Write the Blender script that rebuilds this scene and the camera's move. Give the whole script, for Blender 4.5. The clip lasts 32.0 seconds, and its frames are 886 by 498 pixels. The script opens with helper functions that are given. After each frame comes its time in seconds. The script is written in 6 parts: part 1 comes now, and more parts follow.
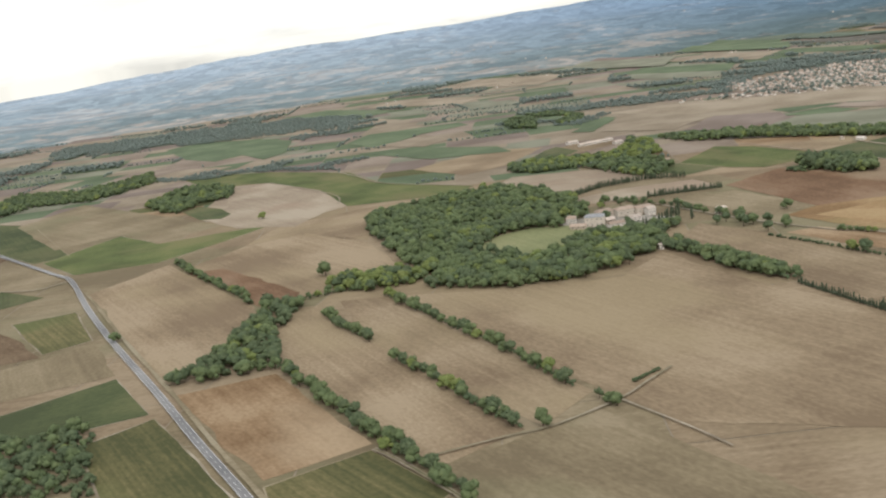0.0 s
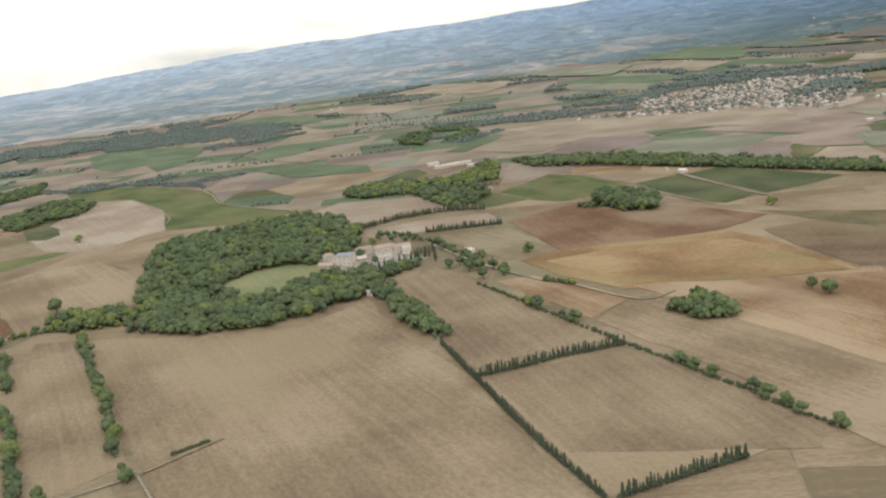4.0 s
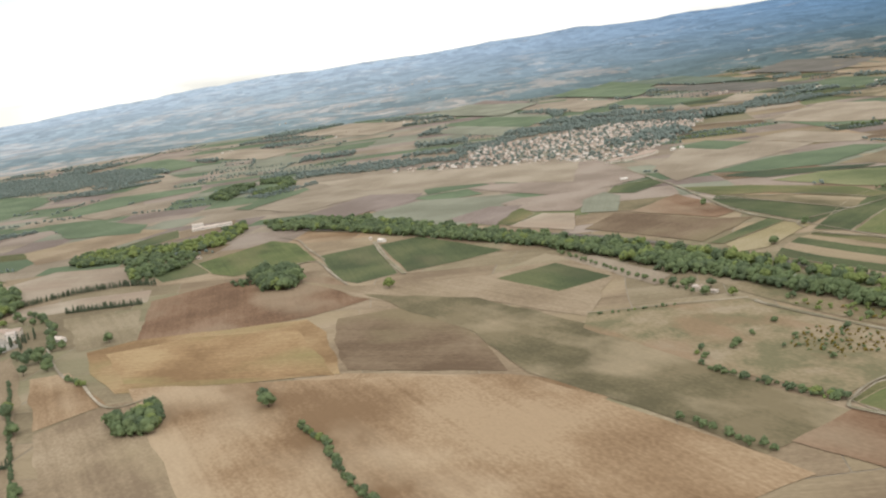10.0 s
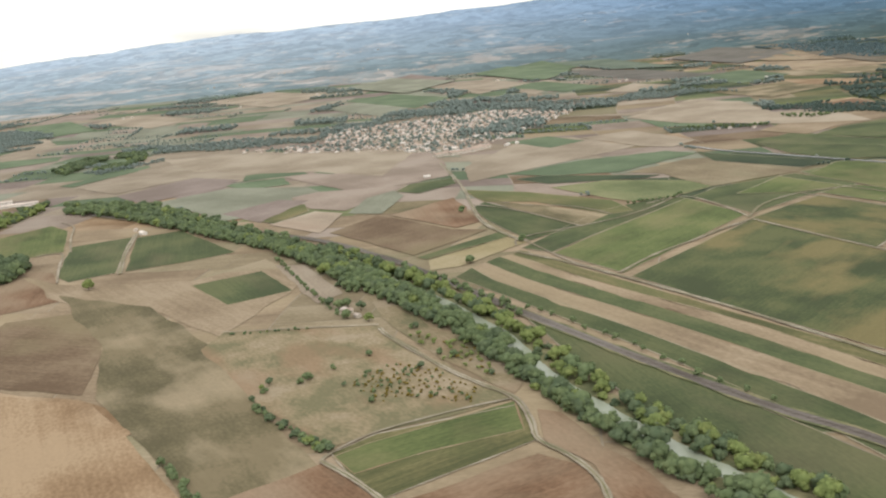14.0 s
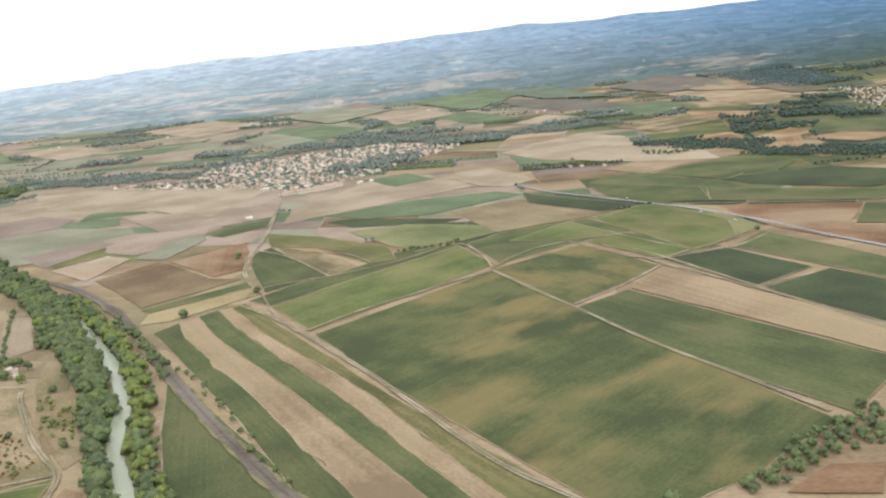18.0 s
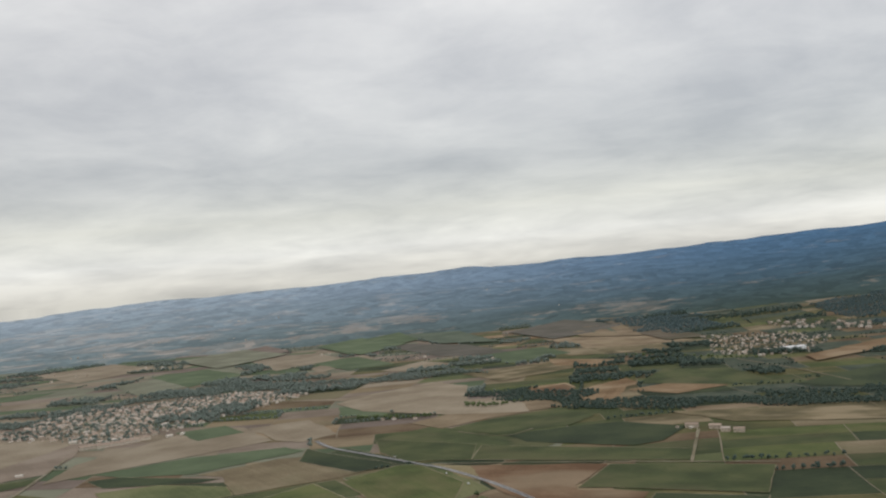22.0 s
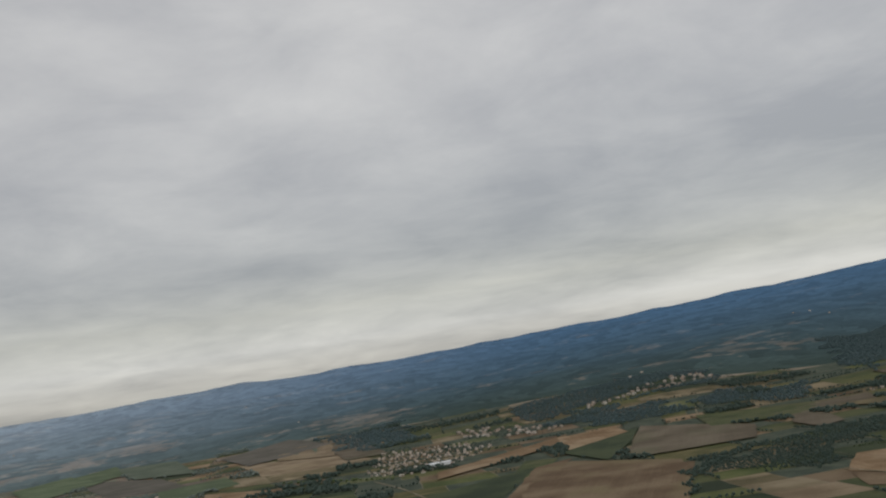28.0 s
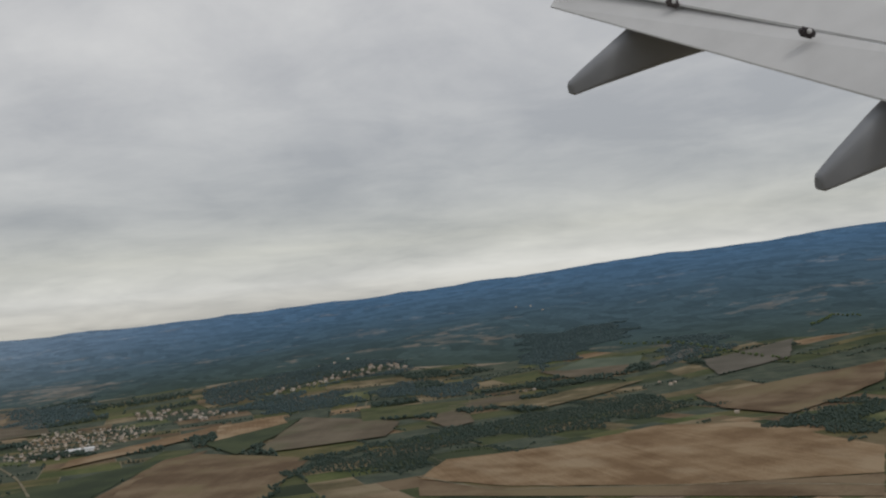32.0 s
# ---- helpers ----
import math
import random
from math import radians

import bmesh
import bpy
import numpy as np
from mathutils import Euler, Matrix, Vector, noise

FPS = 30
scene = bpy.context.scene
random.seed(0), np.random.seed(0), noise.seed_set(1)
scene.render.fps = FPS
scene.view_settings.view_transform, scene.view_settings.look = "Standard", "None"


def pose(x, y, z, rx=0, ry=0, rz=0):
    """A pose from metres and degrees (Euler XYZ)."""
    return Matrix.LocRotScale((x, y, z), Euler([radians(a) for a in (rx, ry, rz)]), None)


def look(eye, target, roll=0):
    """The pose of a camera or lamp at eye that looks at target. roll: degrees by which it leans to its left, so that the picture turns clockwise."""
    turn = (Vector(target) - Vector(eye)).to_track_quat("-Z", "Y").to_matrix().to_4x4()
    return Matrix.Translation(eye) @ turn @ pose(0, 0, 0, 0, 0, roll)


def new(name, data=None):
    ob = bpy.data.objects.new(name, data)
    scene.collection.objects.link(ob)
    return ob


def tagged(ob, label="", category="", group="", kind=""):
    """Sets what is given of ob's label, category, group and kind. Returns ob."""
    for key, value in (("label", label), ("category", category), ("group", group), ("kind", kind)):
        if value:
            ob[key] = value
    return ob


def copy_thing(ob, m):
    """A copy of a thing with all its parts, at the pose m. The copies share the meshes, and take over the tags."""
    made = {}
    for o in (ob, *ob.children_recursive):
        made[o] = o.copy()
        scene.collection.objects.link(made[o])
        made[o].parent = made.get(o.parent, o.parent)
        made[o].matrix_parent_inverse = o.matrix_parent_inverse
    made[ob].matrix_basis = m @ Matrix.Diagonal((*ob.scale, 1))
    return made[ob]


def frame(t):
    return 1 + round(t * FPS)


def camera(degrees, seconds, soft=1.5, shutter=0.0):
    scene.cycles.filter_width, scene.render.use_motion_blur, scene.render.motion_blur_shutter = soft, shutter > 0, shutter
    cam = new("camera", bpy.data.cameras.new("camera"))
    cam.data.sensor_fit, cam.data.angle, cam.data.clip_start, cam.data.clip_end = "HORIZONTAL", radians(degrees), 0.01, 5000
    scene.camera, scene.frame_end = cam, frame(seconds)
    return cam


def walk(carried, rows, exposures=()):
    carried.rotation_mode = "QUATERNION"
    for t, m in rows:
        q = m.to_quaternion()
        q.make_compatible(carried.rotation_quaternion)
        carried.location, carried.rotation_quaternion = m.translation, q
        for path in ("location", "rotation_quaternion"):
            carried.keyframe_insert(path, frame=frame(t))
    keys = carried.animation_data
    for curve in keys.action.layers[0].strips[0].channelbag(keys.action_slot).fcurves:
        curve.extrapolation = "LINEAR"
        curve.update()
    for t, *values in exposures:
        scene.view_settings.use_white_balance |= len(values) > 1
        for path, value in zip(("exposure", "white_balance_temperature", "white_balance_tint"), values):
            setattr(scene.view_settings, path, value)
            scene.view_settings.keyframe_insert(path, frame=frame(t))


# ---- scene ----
# camera: carried along at a steady speed, straight at first, then turning to the right
cam = camera(49.9, 32.0, soft=2.2)
ROWS = [
    (0.0, 0.00, 0.00, 107.64, 2.25, -13.02, 7.38),
    (0.5, 17.83, 2.22, 108.13, 2.15, -13.29, 7.32),
    (1.0, 35.66, 4.49, 108.61, 3.60, -13.77, 7.93),
    (1.5, 53.53, 6.78, 109.07, 3.54, -13.96, 7.93),
    (2.0, 71.43, 8.99, 109.51, 3.78, -13.27, 7.60),
    (2.5, 89.31, 11.14, 109.94, 3.94, -13.00, 7.76),
    (3.0, 107.14, 13.28, 110.35, 3.86, -13.20, 7.63),
    (3.5, 124.92, 15.43, 110.72, 3.77, -13.19, 7.02),
    (5.5, 195.29, 25.74, 111.15, 5.01, -12.86, 6.66),
    (6.0, 212.39, 28.77, 111.24, 3.74, -12.37, 6.30),
    (6.5, 229.42, 31.85, 111.35, 3.48, -12.13, 6.52),
    (7.0, 246.44, 34.95, 111.46, 3.99, -11.81, 6.82),
    (7.5, 263.53, 37.99, 111.61, 3.91, -12.07, 6.70),
    (8.0, 280.79, 40.91, 111.79, 4.22, -12.19, 7.02),
    (8.5, 298.27, 43.73, 112.01, 3.52, -12.60, 6.53),
    (9.0, 316.00, 46.49, 112.27, 4.83, -12.14, 7.00),
    (9.5, 333.91, 49.21, 112.58, 4.59, -11.55, 7.19),
    (10.0, 351.85, 51.87, 112.96, 5.20, -11.61, 7.46),
    (10.5, 369.74, 54.49, 113.45, 5.03, -11.79, 7.29),
    (11.0, 387.58, 57.11, 114.05, 5.09, -12.34, 7.06),
    (11.5, 405.41, 59.85, 114.78, 5.18, -12.74, 7.04),
    (12.0, 423.32, 62.78, 115.61, 6.09, -12.72, 7.57),
    (12.5, 441.38, 65.84, 116.51, 5.63, -12.49, 6.74),
    (13.0, 459.56, 68.88, 117.43, 4.69, -13.14, 6.90),
    (13.5, 477.78, 71.82, 118.32, 5.03, -13.30, 6.59),
    (14.0, 495.97, 74.64, 119.14, 5.00, -13.80, 4.90),
    (14.5, 514.14, 77.41, 119.90, 5.27, -15.20, 5.26),
    (16.5, 587.20, 89.20, 120.86, 5.69, -15.59, 5.03),
    (17.0, 605.27, 92.39, 120.87, 6.35, -14.71, 5.18),
    (17.5, 623.23, 95.60, 120.85, 6.32, -13.53, 4.89),
    (18.0, 641.11, 98.84, 120.83, 5.89, -12.50, 5.08),
    (18.5, 658.97, 101.94, 120.79, 6.73, -10.42, 6.22),
    (19.0, 676.85, 104.76, 120.76, 6.22, -7.78, 5.97),
    (19.5, 694.76, 107.30, 120.73, 5.99, -7.21, 5.82),
    (20.0, 712.78, 109.68, 120.69, 6.91, -5.21, 5.92),
    (20.5, 730.80, 112.06, 120.65, 6.64, -2.72, 6.56),
    (21.0, 748.78, 114.46, 120.61, 6.62, -0.63, 6.05),
    (21.5, 766.70, 116.81, 120.60, 5.60, 0.51, 5.80),
    (22.0, 784.59, 119.07, 120.61, 4.52, 1.59, 4.84),
    (22.5, 802.49, 121.18, 120.64, 3.59, 3.38, 5.73),
    (23.0, 820.40, 123.13, 120.70, 3.47, 4.32, 6.61),
    (23.5, 838.31, 124.93, 120.79, 2.97, 5.62, 7.12),
    (24.0, 856.26, 126.61, 120.91, 2.55, 6.17, 7.94),
    (24.5, 874.23, 128.14, 121.05, 1.57, 6.37, 8.75),
    (26.5, 946.75, 130.17, 122.01, -2.82, 6.07, 10.17),
    (27.0, 964.67, 129.56, 122.48, -3.89, 6.28, 10.02),
    (27.5, 982.53, 128.73, 122.98, -4.57, 6.50, 9.45),
    (28.0, 1000.35, 127.59, 123.51, -6.00, 6.53, 8.70),
    (28.5, 1018.12, 126.06, 124.07, -7.40, 6.89, 8.30),
    (29.0, 1035.82, 124.10, 124.65, -8.79, 7.17, 8.32),
    (29.5, 1053.46, 121.69, 125.25, -10.28, 7.33, 7.22),
    (30.0, 1071.04, 118.81, 125.86, -12.08, 6.70, 7.29),
    (30.5, 1088.53, 115.50, 126.49, -13.52, 6.10, 6.45),
    (31.0, 1105.89, 111.81, 127.12, -15.56, 5.22, 5.73),
    (31.5, 1123.16, 107.81, 127.75, -17.66, 4.09, 5.62),
    (32.0, 1140.39, 103.62, 128.39, -19.04, 3.29, 5.26),
]

EXPO = [(0.0, 0.08), (1.0, 0.11), (2.0, 0.28), (3.0, 0.1), (7.0, 0.23), (9.0, 0.28), (13.0, 0.28), (17.0, 0.57), (18.0, 0.56), (19.0, -0.02), (20.0, -0.22), (21.0, -0.42), (23.0, -0.73), (26.5, -1.04), (31.0, -1.03), (32.0, -0.99)]
walk(cam, [(t, pose(x, y, z, 90 + pitch, roll, yaw)) for t, x, y, z, yaw, pitch, roll in ROWS], EXPO)

# ---- light: a high overcast with a bright strip over the hills
SUN_EL, SUN_AZ = 48.0, 200.0
world = bpy.data.worlds.new("overcast")
scene.world = world
world.use_nodes = True
wt = world.node_tree
wt.nodes.clear()


def wnode(kind, **values):
    n = wt.nodes.new(kind)
    for key, value in values.items():
        n.inputs[key].default_value = value
    return n


def wmath(op, a, b=None):
    n = wt.nodes.new("ShaderNodeMath")
    n.operation = op
    for k, v in enumerate((a, b)):
        if v is None:
            continue
        if isinstance(v, (int, float)):
            n.inputs[k].default_value = v
        else:
            wt.links.new(v, n.inputs[k])
    return n.outputs[0]


sky = wt.nodes.new("ShaderNodeTexSky")
sky.sky_type = "NISHITA"
sky.sun_disc = False
sky.sun_elevation, sky.sun_rotation = radians(SUN_EL), radians(SUN_AZ)
coord = wt.nodes.new("ShaderNodeTexCoord")
split = wt.nodes.new("ShaderNodeSeparateXYZ")
wt.links.new(coord.outputs["Generated"], split.inputs[0])
up = wmath("MAXIMUM", split.outputs["Z"], 0.0)
lift = wmath("ADD", up, 0.15)
plane = wt.nodes.new("ShaderNodeCombineXYZ")
wt.links.new(wmath("DIVIDE", split.outputs["X"], lift), plane.inputs[0])
wt.links.new(wmath("DIVIDE", split.outputs["Y"], lift), plane.inputs[1])
cloud = wnode("ShaderNodeTexNoise", Scale=0.62, Detail=8.0, Roughness=0.56, Distortion=0.4)
wt.links.new(plane.outputs[0], cloud.inputs["Vector"])
wisp = wnode("ShaderNodeTexNoise", Scale=2.1, Detail=7.0, Roughness=0.6, Distortion=0.4)
wt.links.new(plane.outputs[0], wisp.inputs["Vector"])
layer = wmath("ADD", wmath("MULTIPLY", cloud.outputs["Fac"], 0.68), wmath("MULTIPLY", wisp.outputs["Fac"], 0.32))
tone = wt.nodes.new("ShaderNodeValToRGB")
tone.color_ramp.elements[0].position, tone.color_ramp.elements[0].color = 0.39, (0.70, 0.697, 0.70, 1)
tone.color_ramp.elements[1].position, tone.color_ramp.elements[1].color = 0.60, (1.06, 1.045, 1.01, 1)
wt.links.new(layer, tone.inputs[0])
band = wt.nodes.new("ShaderNodeValToRGB")
for pos, col in ((0.0, (1.02, 1.005, 0.95)), (0.035, (1.24, 1.21, 1.10)), (0.07, (1.10, 1.08, 1.02)), (0.11, (0.97, 0.958, 0.945)), (0.16, (1.07, 1.055, 1.04)), (0.28, (1.28, 1.265, 1.25)), (0.42, (1.38, 1.37, 1.36)), (1.0, (1.34, 1.34, 1.34))):
    e = band.color_ramp.elements.new(pos) if 0 < pos < 1 else band.color_ramp.elements[int(pos)]
    e.color = (*[c * 0.84 for c in col], 1)
wt.links.new(up, band.inputs[0])
veil = wt.nodes.new("ShaderNodeMix")
veil.data_type, veil.blend_type = "RGBA", "MULTIPLY"
veil.inputs["Factor"].default_value = 1.0
wt.links.new(tone.outputs[0], veil.inputs["A"])
wt.links.new(band.outputs[0], veil.inputs["B"])
bg_sky = wnode("ShaderNodeBackground", Strength=0.035)
wt.links.new(sky.outputs[0], bg_sky.inputs["Color"])
bg_cloud = wnode("ShaderNodeBackground", Strength=1.0)
wt.links.new(veil.outputs["Result"], bg_cloud.inputs["Color"])
both = wt.nodes.new("ShaderNodeAddShader")
wt.links.new(bg_sky.outputs[0], both.inputs[0])
wt.links.new(bg_cloud.outputs[0], both.inputs[1])
wout = wt.nodes.new("ShaderNodeOutputWorld")
wt.links.new(both.outputs[0], wout.inputs[0])

sun = new("sun", bpy.data.lights.new("sun", "SUN"))
sun.data.energy, sun.data.angle, sun.data.color = 0.9, radians(14), (1.0, 0.95, 0.88)
sun.matrix_world = look((0, 0, 0), (-math.sin(radians(SUN_AZ)) * -1, math.cos(radians(SUN_AZ)) * -1, -math.tan(radians(SUN_EL))))

# ---- materials


def mat(name, stops, scale=0.05, rough=0.9, bump=0.0, fine=1.0, stretch=(1, 1, 1), turn=0.0, hue=0.0, spread=0.0, leaf=0.0):
    """An earth, crop or leaf surface: two scales of noise through a colour ramp, with relief."""
    m = bpy.data.materials.new(name)
    m.use_nodes = True
    t = m.node_tree
    b = t.nodes["Principled BSDF"]
    b.inputs["Roughness"].default_value = rough
    b.inputs["Specular IOR Level"].default_value = 0.15
    c = t.nodes.new("ShaderNodeNewGeometry")
    mp = t.nodes.new("ShaderNodeMapping")
    mp.inputs["Rotation"].default_value = (0, 0, radians(turn))
    mp.inputs["Scale"].default_value = stretch
    t.links.new(c.outputs["Position"], mp.inputs[0])
    n1 = t.nodes.new("ShaderNodeTexNoise")
    n1.inputs["Scale"].default_value, n1.inputs["Detail"].default_value = scale, 4
    n2 = t.nodes.new("ShaderNodeTexNoise")
    n2.inputs["Scale"].default_value, n2.inputs["Detail"].default_value = fine, 5
    t.links.new(mp.outputs[0], n1.inputs[0])
    t.links.new(mp.outputs[0], n2.inputs[0])
    mix = t.nodes.new("ShaderNodeMath")
    mix.operation = "MULTIPLY_ADD"
    mix.inputs[1].default_value = 0.45
    t.links.new(n2.outputs["Fac"], mix.inputs[0])
    sub = t.nodes.new("ShaderNodeMath")
    sub.operation = "MULTIPLY"
    sub.inputs[1].default_value = 0.55
    t.links.new(n1.outputs["Fac"], sub.inputs[0])
    t.links.new(sub.outputs[0], mix.inputs[2])
    ramp = t.nodes.new("ShaderNodeValToRGB")
    while len(ramp.color_ramp.elements) < len(stops):
        ramp.color_ramp.elements.new(0.5)
    for k, col in enumerate(stops):
        ramp.color_ramp.elements[k].position = 0.32 + 0.36 * k / max(1, len(stops) - 1)
        ramp.color_ramp.elements[k].color = (*col, 1)
    t.links.new(mix.outputs[0], ramp.inputs[0])
    col = ramp.outputs[0]
    if spread or hue:
        info = t.nodes.new("ShaderNodeObjectInfo") if hue == 0 else t.nodes.new("ShaderNodeNewGeometry")
        rnd = info.outputs["Random"] if hue == 0 else info.outputs["Random Per Island"]
        rng = t.nodes.new("ShaderNodeMapRange")
        rng.inputs["To Min"].default_value, rng.inputs["To Max"].default_value = 1 - (spread or hue), 1 + (spread or hue)
        t.links.new(rnd, rng.inputs["Value"])
        hs = t.nodes.new("ShaderNodeHueSaturation")
        t.links.new(rng.outputs[0], hs.inputs["Value"])
        t.links.new(col, hs.inputs["Color"])
        col = hs.outputs[0]
    t.links.new(col, b.inputs["Base Color"])
    if leaf:
        thin = t.nodes.new("ShaderNodeBsdfTranslucent")
        t.links.new(col, thin.inputs["Color"])
        share = t.nodes.new("ShaderNodeMixShader")
        share.inputs[0].default_value = leaf
        t.links.new(b.outputs[0], share.inputs[1])
        t.links.new(thin.outputs[0], share.inputs[2])
        t.links.new(share.outputs[0], t.nodes["Material Output"].inputs["Surface"])
    if bump:
        bp = t.nodes.new("ShaderNodeBump")
        bp.inputs["Distance"].default_value = bump
        t.links.new(n2.outputs["Fac"], bp.inputs["Height"])
        t.links.new(bp.outputs[0], b.inputs["Normal"])
    return m


M = {}
M["ground"] = mat("dry_ground", [(0.18, 0.15, 0.105), (0.24, 0.20, 0.145), (0.29, 0.25, 0.185)], 0.01, fine=0.15)


CENTRE, RIM, FAR_FROM = Vector((550.0, 60.0)), 4330.0, 1960.0


def distance_material():
    """Far country: small fields among hedges and woods, more wooded towards the hills; haze is painted in, bluer far
    off and paler in the west.
    """
    m = bpy.data.materials.new("far_country_haze")
    m.use_nodes = True
    t = m.node_tree
    b = t.nodes["Principled BSDF"]
    b.inputs["Roughness"].default_value = 1.0
    b.inputs["Specular IOR Level"].default_value = 0.0
    geo = t.nodes.new("ShaderNodeNewGeometry")
    flat = t.nodes.new("ShaderNodeVectorMath")
    flat.operation = "MULTIPLY_ADD"
    flat.inputs[1].default_value = (1, 1, 0)
    flat.inputs[2].default_value = (-CENTRE.x, -CENTRE.y, 0)
    t.links.new(geo.outputs["Position"], flat.inputs[0])
    off = t.nodes.new("ShaderNodeVectorMath")
    off.operation = "LENGTH"
    t.links.new(flat.outputs[0], off.inputs[0])

    def calc(op, a, c, d=None):
        n = t.nodes.new("ShaderNodeMath")
        n.operation = op
        for k, v in enumerate((a, c, d)):
            if v is None:
                continue
            if isinstance(v, (int, float)):
                n.inputs[k].default_value = v
            else:
                t.links.new(v, n.inputs[k])
        return n.outputs[0]

    def span(v, lo, hi, to_lo=0.0, to_hi=1.0, soft=False):
        n = t.nodes.new("ShaderNodeMapRange")
        n.interpolation_type = "SMOOTHSTEP" if soft else "LINEAR"
        for key, value in (("From Min", lo), ("From Max", hi), ("To Min", to_lo), ("To Max", to_hi)):
            n.inputs[key].default_value = value
        t.links.new(v, n.inputs["Value"])
        return n.outputs[0]

    def grain(scale, detail, rough, vec):
        n = t.nodes.new("ShaderNodeTexNoise")
        n.inputs["Scale"].default_value, n.inputs["Detail"].default_value, n.inputs["Roughness"].default_value = scale, detail, rough
        t.links.new(vec, n.inputs[0])
        return n

    def blend(f, a, c):
        n = t.nodes.new("ShaderNodeMix")
        n.data_type = "RGBA"
        if isinstance(f, float):
            n.inputs["Factor"].default_value = f
        else:
            t.links.new(f, n.inputs["Factor"])
        for key, v in (("A", a), ("B", c)):
            if isinstance(v, tuple):
                n.inputs[key].default_value = (*v, 1)
            else:
                t.links.new(v, n.inputs[key])
        return n.outputs["Result"]

    axes = t.nodes.new("ShaderNodeSeparateXYZ")
    t.links.new(flat.outputs[0], axes.inputs[0])
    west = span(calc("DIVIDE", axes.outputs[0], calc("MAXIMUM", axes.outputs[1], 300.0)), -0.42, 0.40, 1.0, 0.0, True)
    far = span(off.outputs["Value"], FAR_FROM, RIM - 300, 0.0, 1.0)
    # blocks of fields, bent by the lie of the land
    bend = grain(0.0016, 3, 0.5, flat.outputs[0])
    warp = t.nodes.new("ShaderNodeVectorMath")
    warp.operation = "MULTIPLY_ADD"
    warp.inputs[1].default_value = (420, 420, 0)
    t.links.new(bend.outputs["Color"], warp.inputs[0])
    t.links.new(flat.outputs[0], warp.inputs[2])
    turned = t.nodes.new("ShaderNodeMapping")
    turned.inputs["Rotation"].default_value = (0, 0, 0.5)
    turned.inputs["Scale"].default_value = (1.0, 0.62, 1.0)
    t.links.new(warp.outputs[0], turned.inputs[0])
    cell = t.nodes.new("ShaderNodeTexVoronoi")
    cell.distance = "CHEBYCHEV"
    cell.inputs["Scale"].default_value, cell.inputs["Randomness"].default_value = 0.024, 0.85
    t.links.new(turned.outputs[0], cell.inputs["Vector"])
    tone = t.nodes.new("ShaderNodeSeparateColor")
    t.links.new(cell.outputs["Color"], tone.inputs[0])
    # woods and hedges: broad belts, clumps and single trees
    belts = grain(0.0034, 9, 0.6, flat.outputs[0])
    clumps = grain(0.02, 6, 0.62, flat.outputs[0])
    dots = grain(0.055, 3, 0.6, flat.outputs[0])
    level = calc("ADD", calc("MULTIPLY", belts.outputs["Fac"], 0.62), calc("MULTIPLY", clumps.outputs["Fac"], 0.38))
    level = calc("ADD", level, calc("MULTIPLY", calc("SUBTRACT", 1.0, west), 0.055))
    level = calc("ADD", level, calc("MULTIPLY", far, 0.045))
    wood = span(level, 0.475, 0.515, 0.0, 1.0, True)
    hedge = calc("MULTIPLY", span(cell.outputs["Distance"], 0.40, 0.52, 0.0, 0.75), span(dots.outputs["Fac"], 0.44, 0.56))
    vine = span(tone.outputs[0], 0.66, 0.68, 0.0, 0.55)
    cover = calc("MAXIMUM", calc("MAXIMUM", wood, hedge), vine)
    # distance haze put into the colours: near tones blend to pale blue ones
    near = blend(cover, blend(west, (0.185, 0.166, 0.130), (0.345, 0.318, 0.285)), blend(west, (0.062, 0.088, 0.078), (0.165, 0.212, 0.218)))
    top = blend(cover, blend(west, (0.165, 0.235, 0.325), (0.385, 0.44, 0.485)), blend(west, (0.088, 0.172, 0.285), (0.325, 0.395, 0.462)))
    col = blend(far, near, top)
    shade = t.nodes.new("ShaderNodeHueSaturation")
    t.links.new(calc("MULTIPLY", span(tone.outputs[1], 0.0, 1.0, 0.84, 1.16), span(dots.outputs["Fac"], 0.3, 0.7, 0.86, 1.14)), shade.inputs["Value"])
    t.links.new(col, shade.inputs["Color"])
    t.links.new(shade.outputs[0], b.inputs["Base Color"])
    return m


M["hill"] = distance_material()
# height of the far skyline by bearing (degrees to the right of the y axis)
SKYLINE = [(-180, 90), (-60, 60), (-34, 50), (-25, 85), (-20, 113), (-12, 121), (-4, 136), (5, 142), (15, 168), (25, 196), (35, 236), (50, 280), (80, 240), (180, 90)]


def ground_height(x, y):
    dx, dy = x - CENTRE.x, y - CENTRE.y
    r = math.hypot(dx, dy)
    az = math.degrees(math.atan2(dx, dy))
    foot = 1900 - 430 * min(1.0, max(0.0, (az - 4) / 20))
    if r < foot:
        return 0.0
    for (a, h), (b, k) in zip(SKYLINE, SKYLINE[1:]):
        if a <= az <= b:
            top = h + (k - h) * (az - a) / (b - a)
    s = min(1.0, (r - foot) / (RIM - foot))
    w = noise.fractal(Vector((x, y, 0)) * 0.0011, 1.0, 2.0, 4) * (30 - 22 * s) * min(1, s * 3)
    w += (noise.noise(Vector((x * 0.0045, y * 0.0045, 7))) * 9 + noise.noise(Vector((x * 0.014, y * 0.014, 3))) * 4) * s ** 3
    return max(0.0, s ** (1.7 - 0.4 * (1900 - foot) / 430) * top + w)


HILLS = FAR_FROM


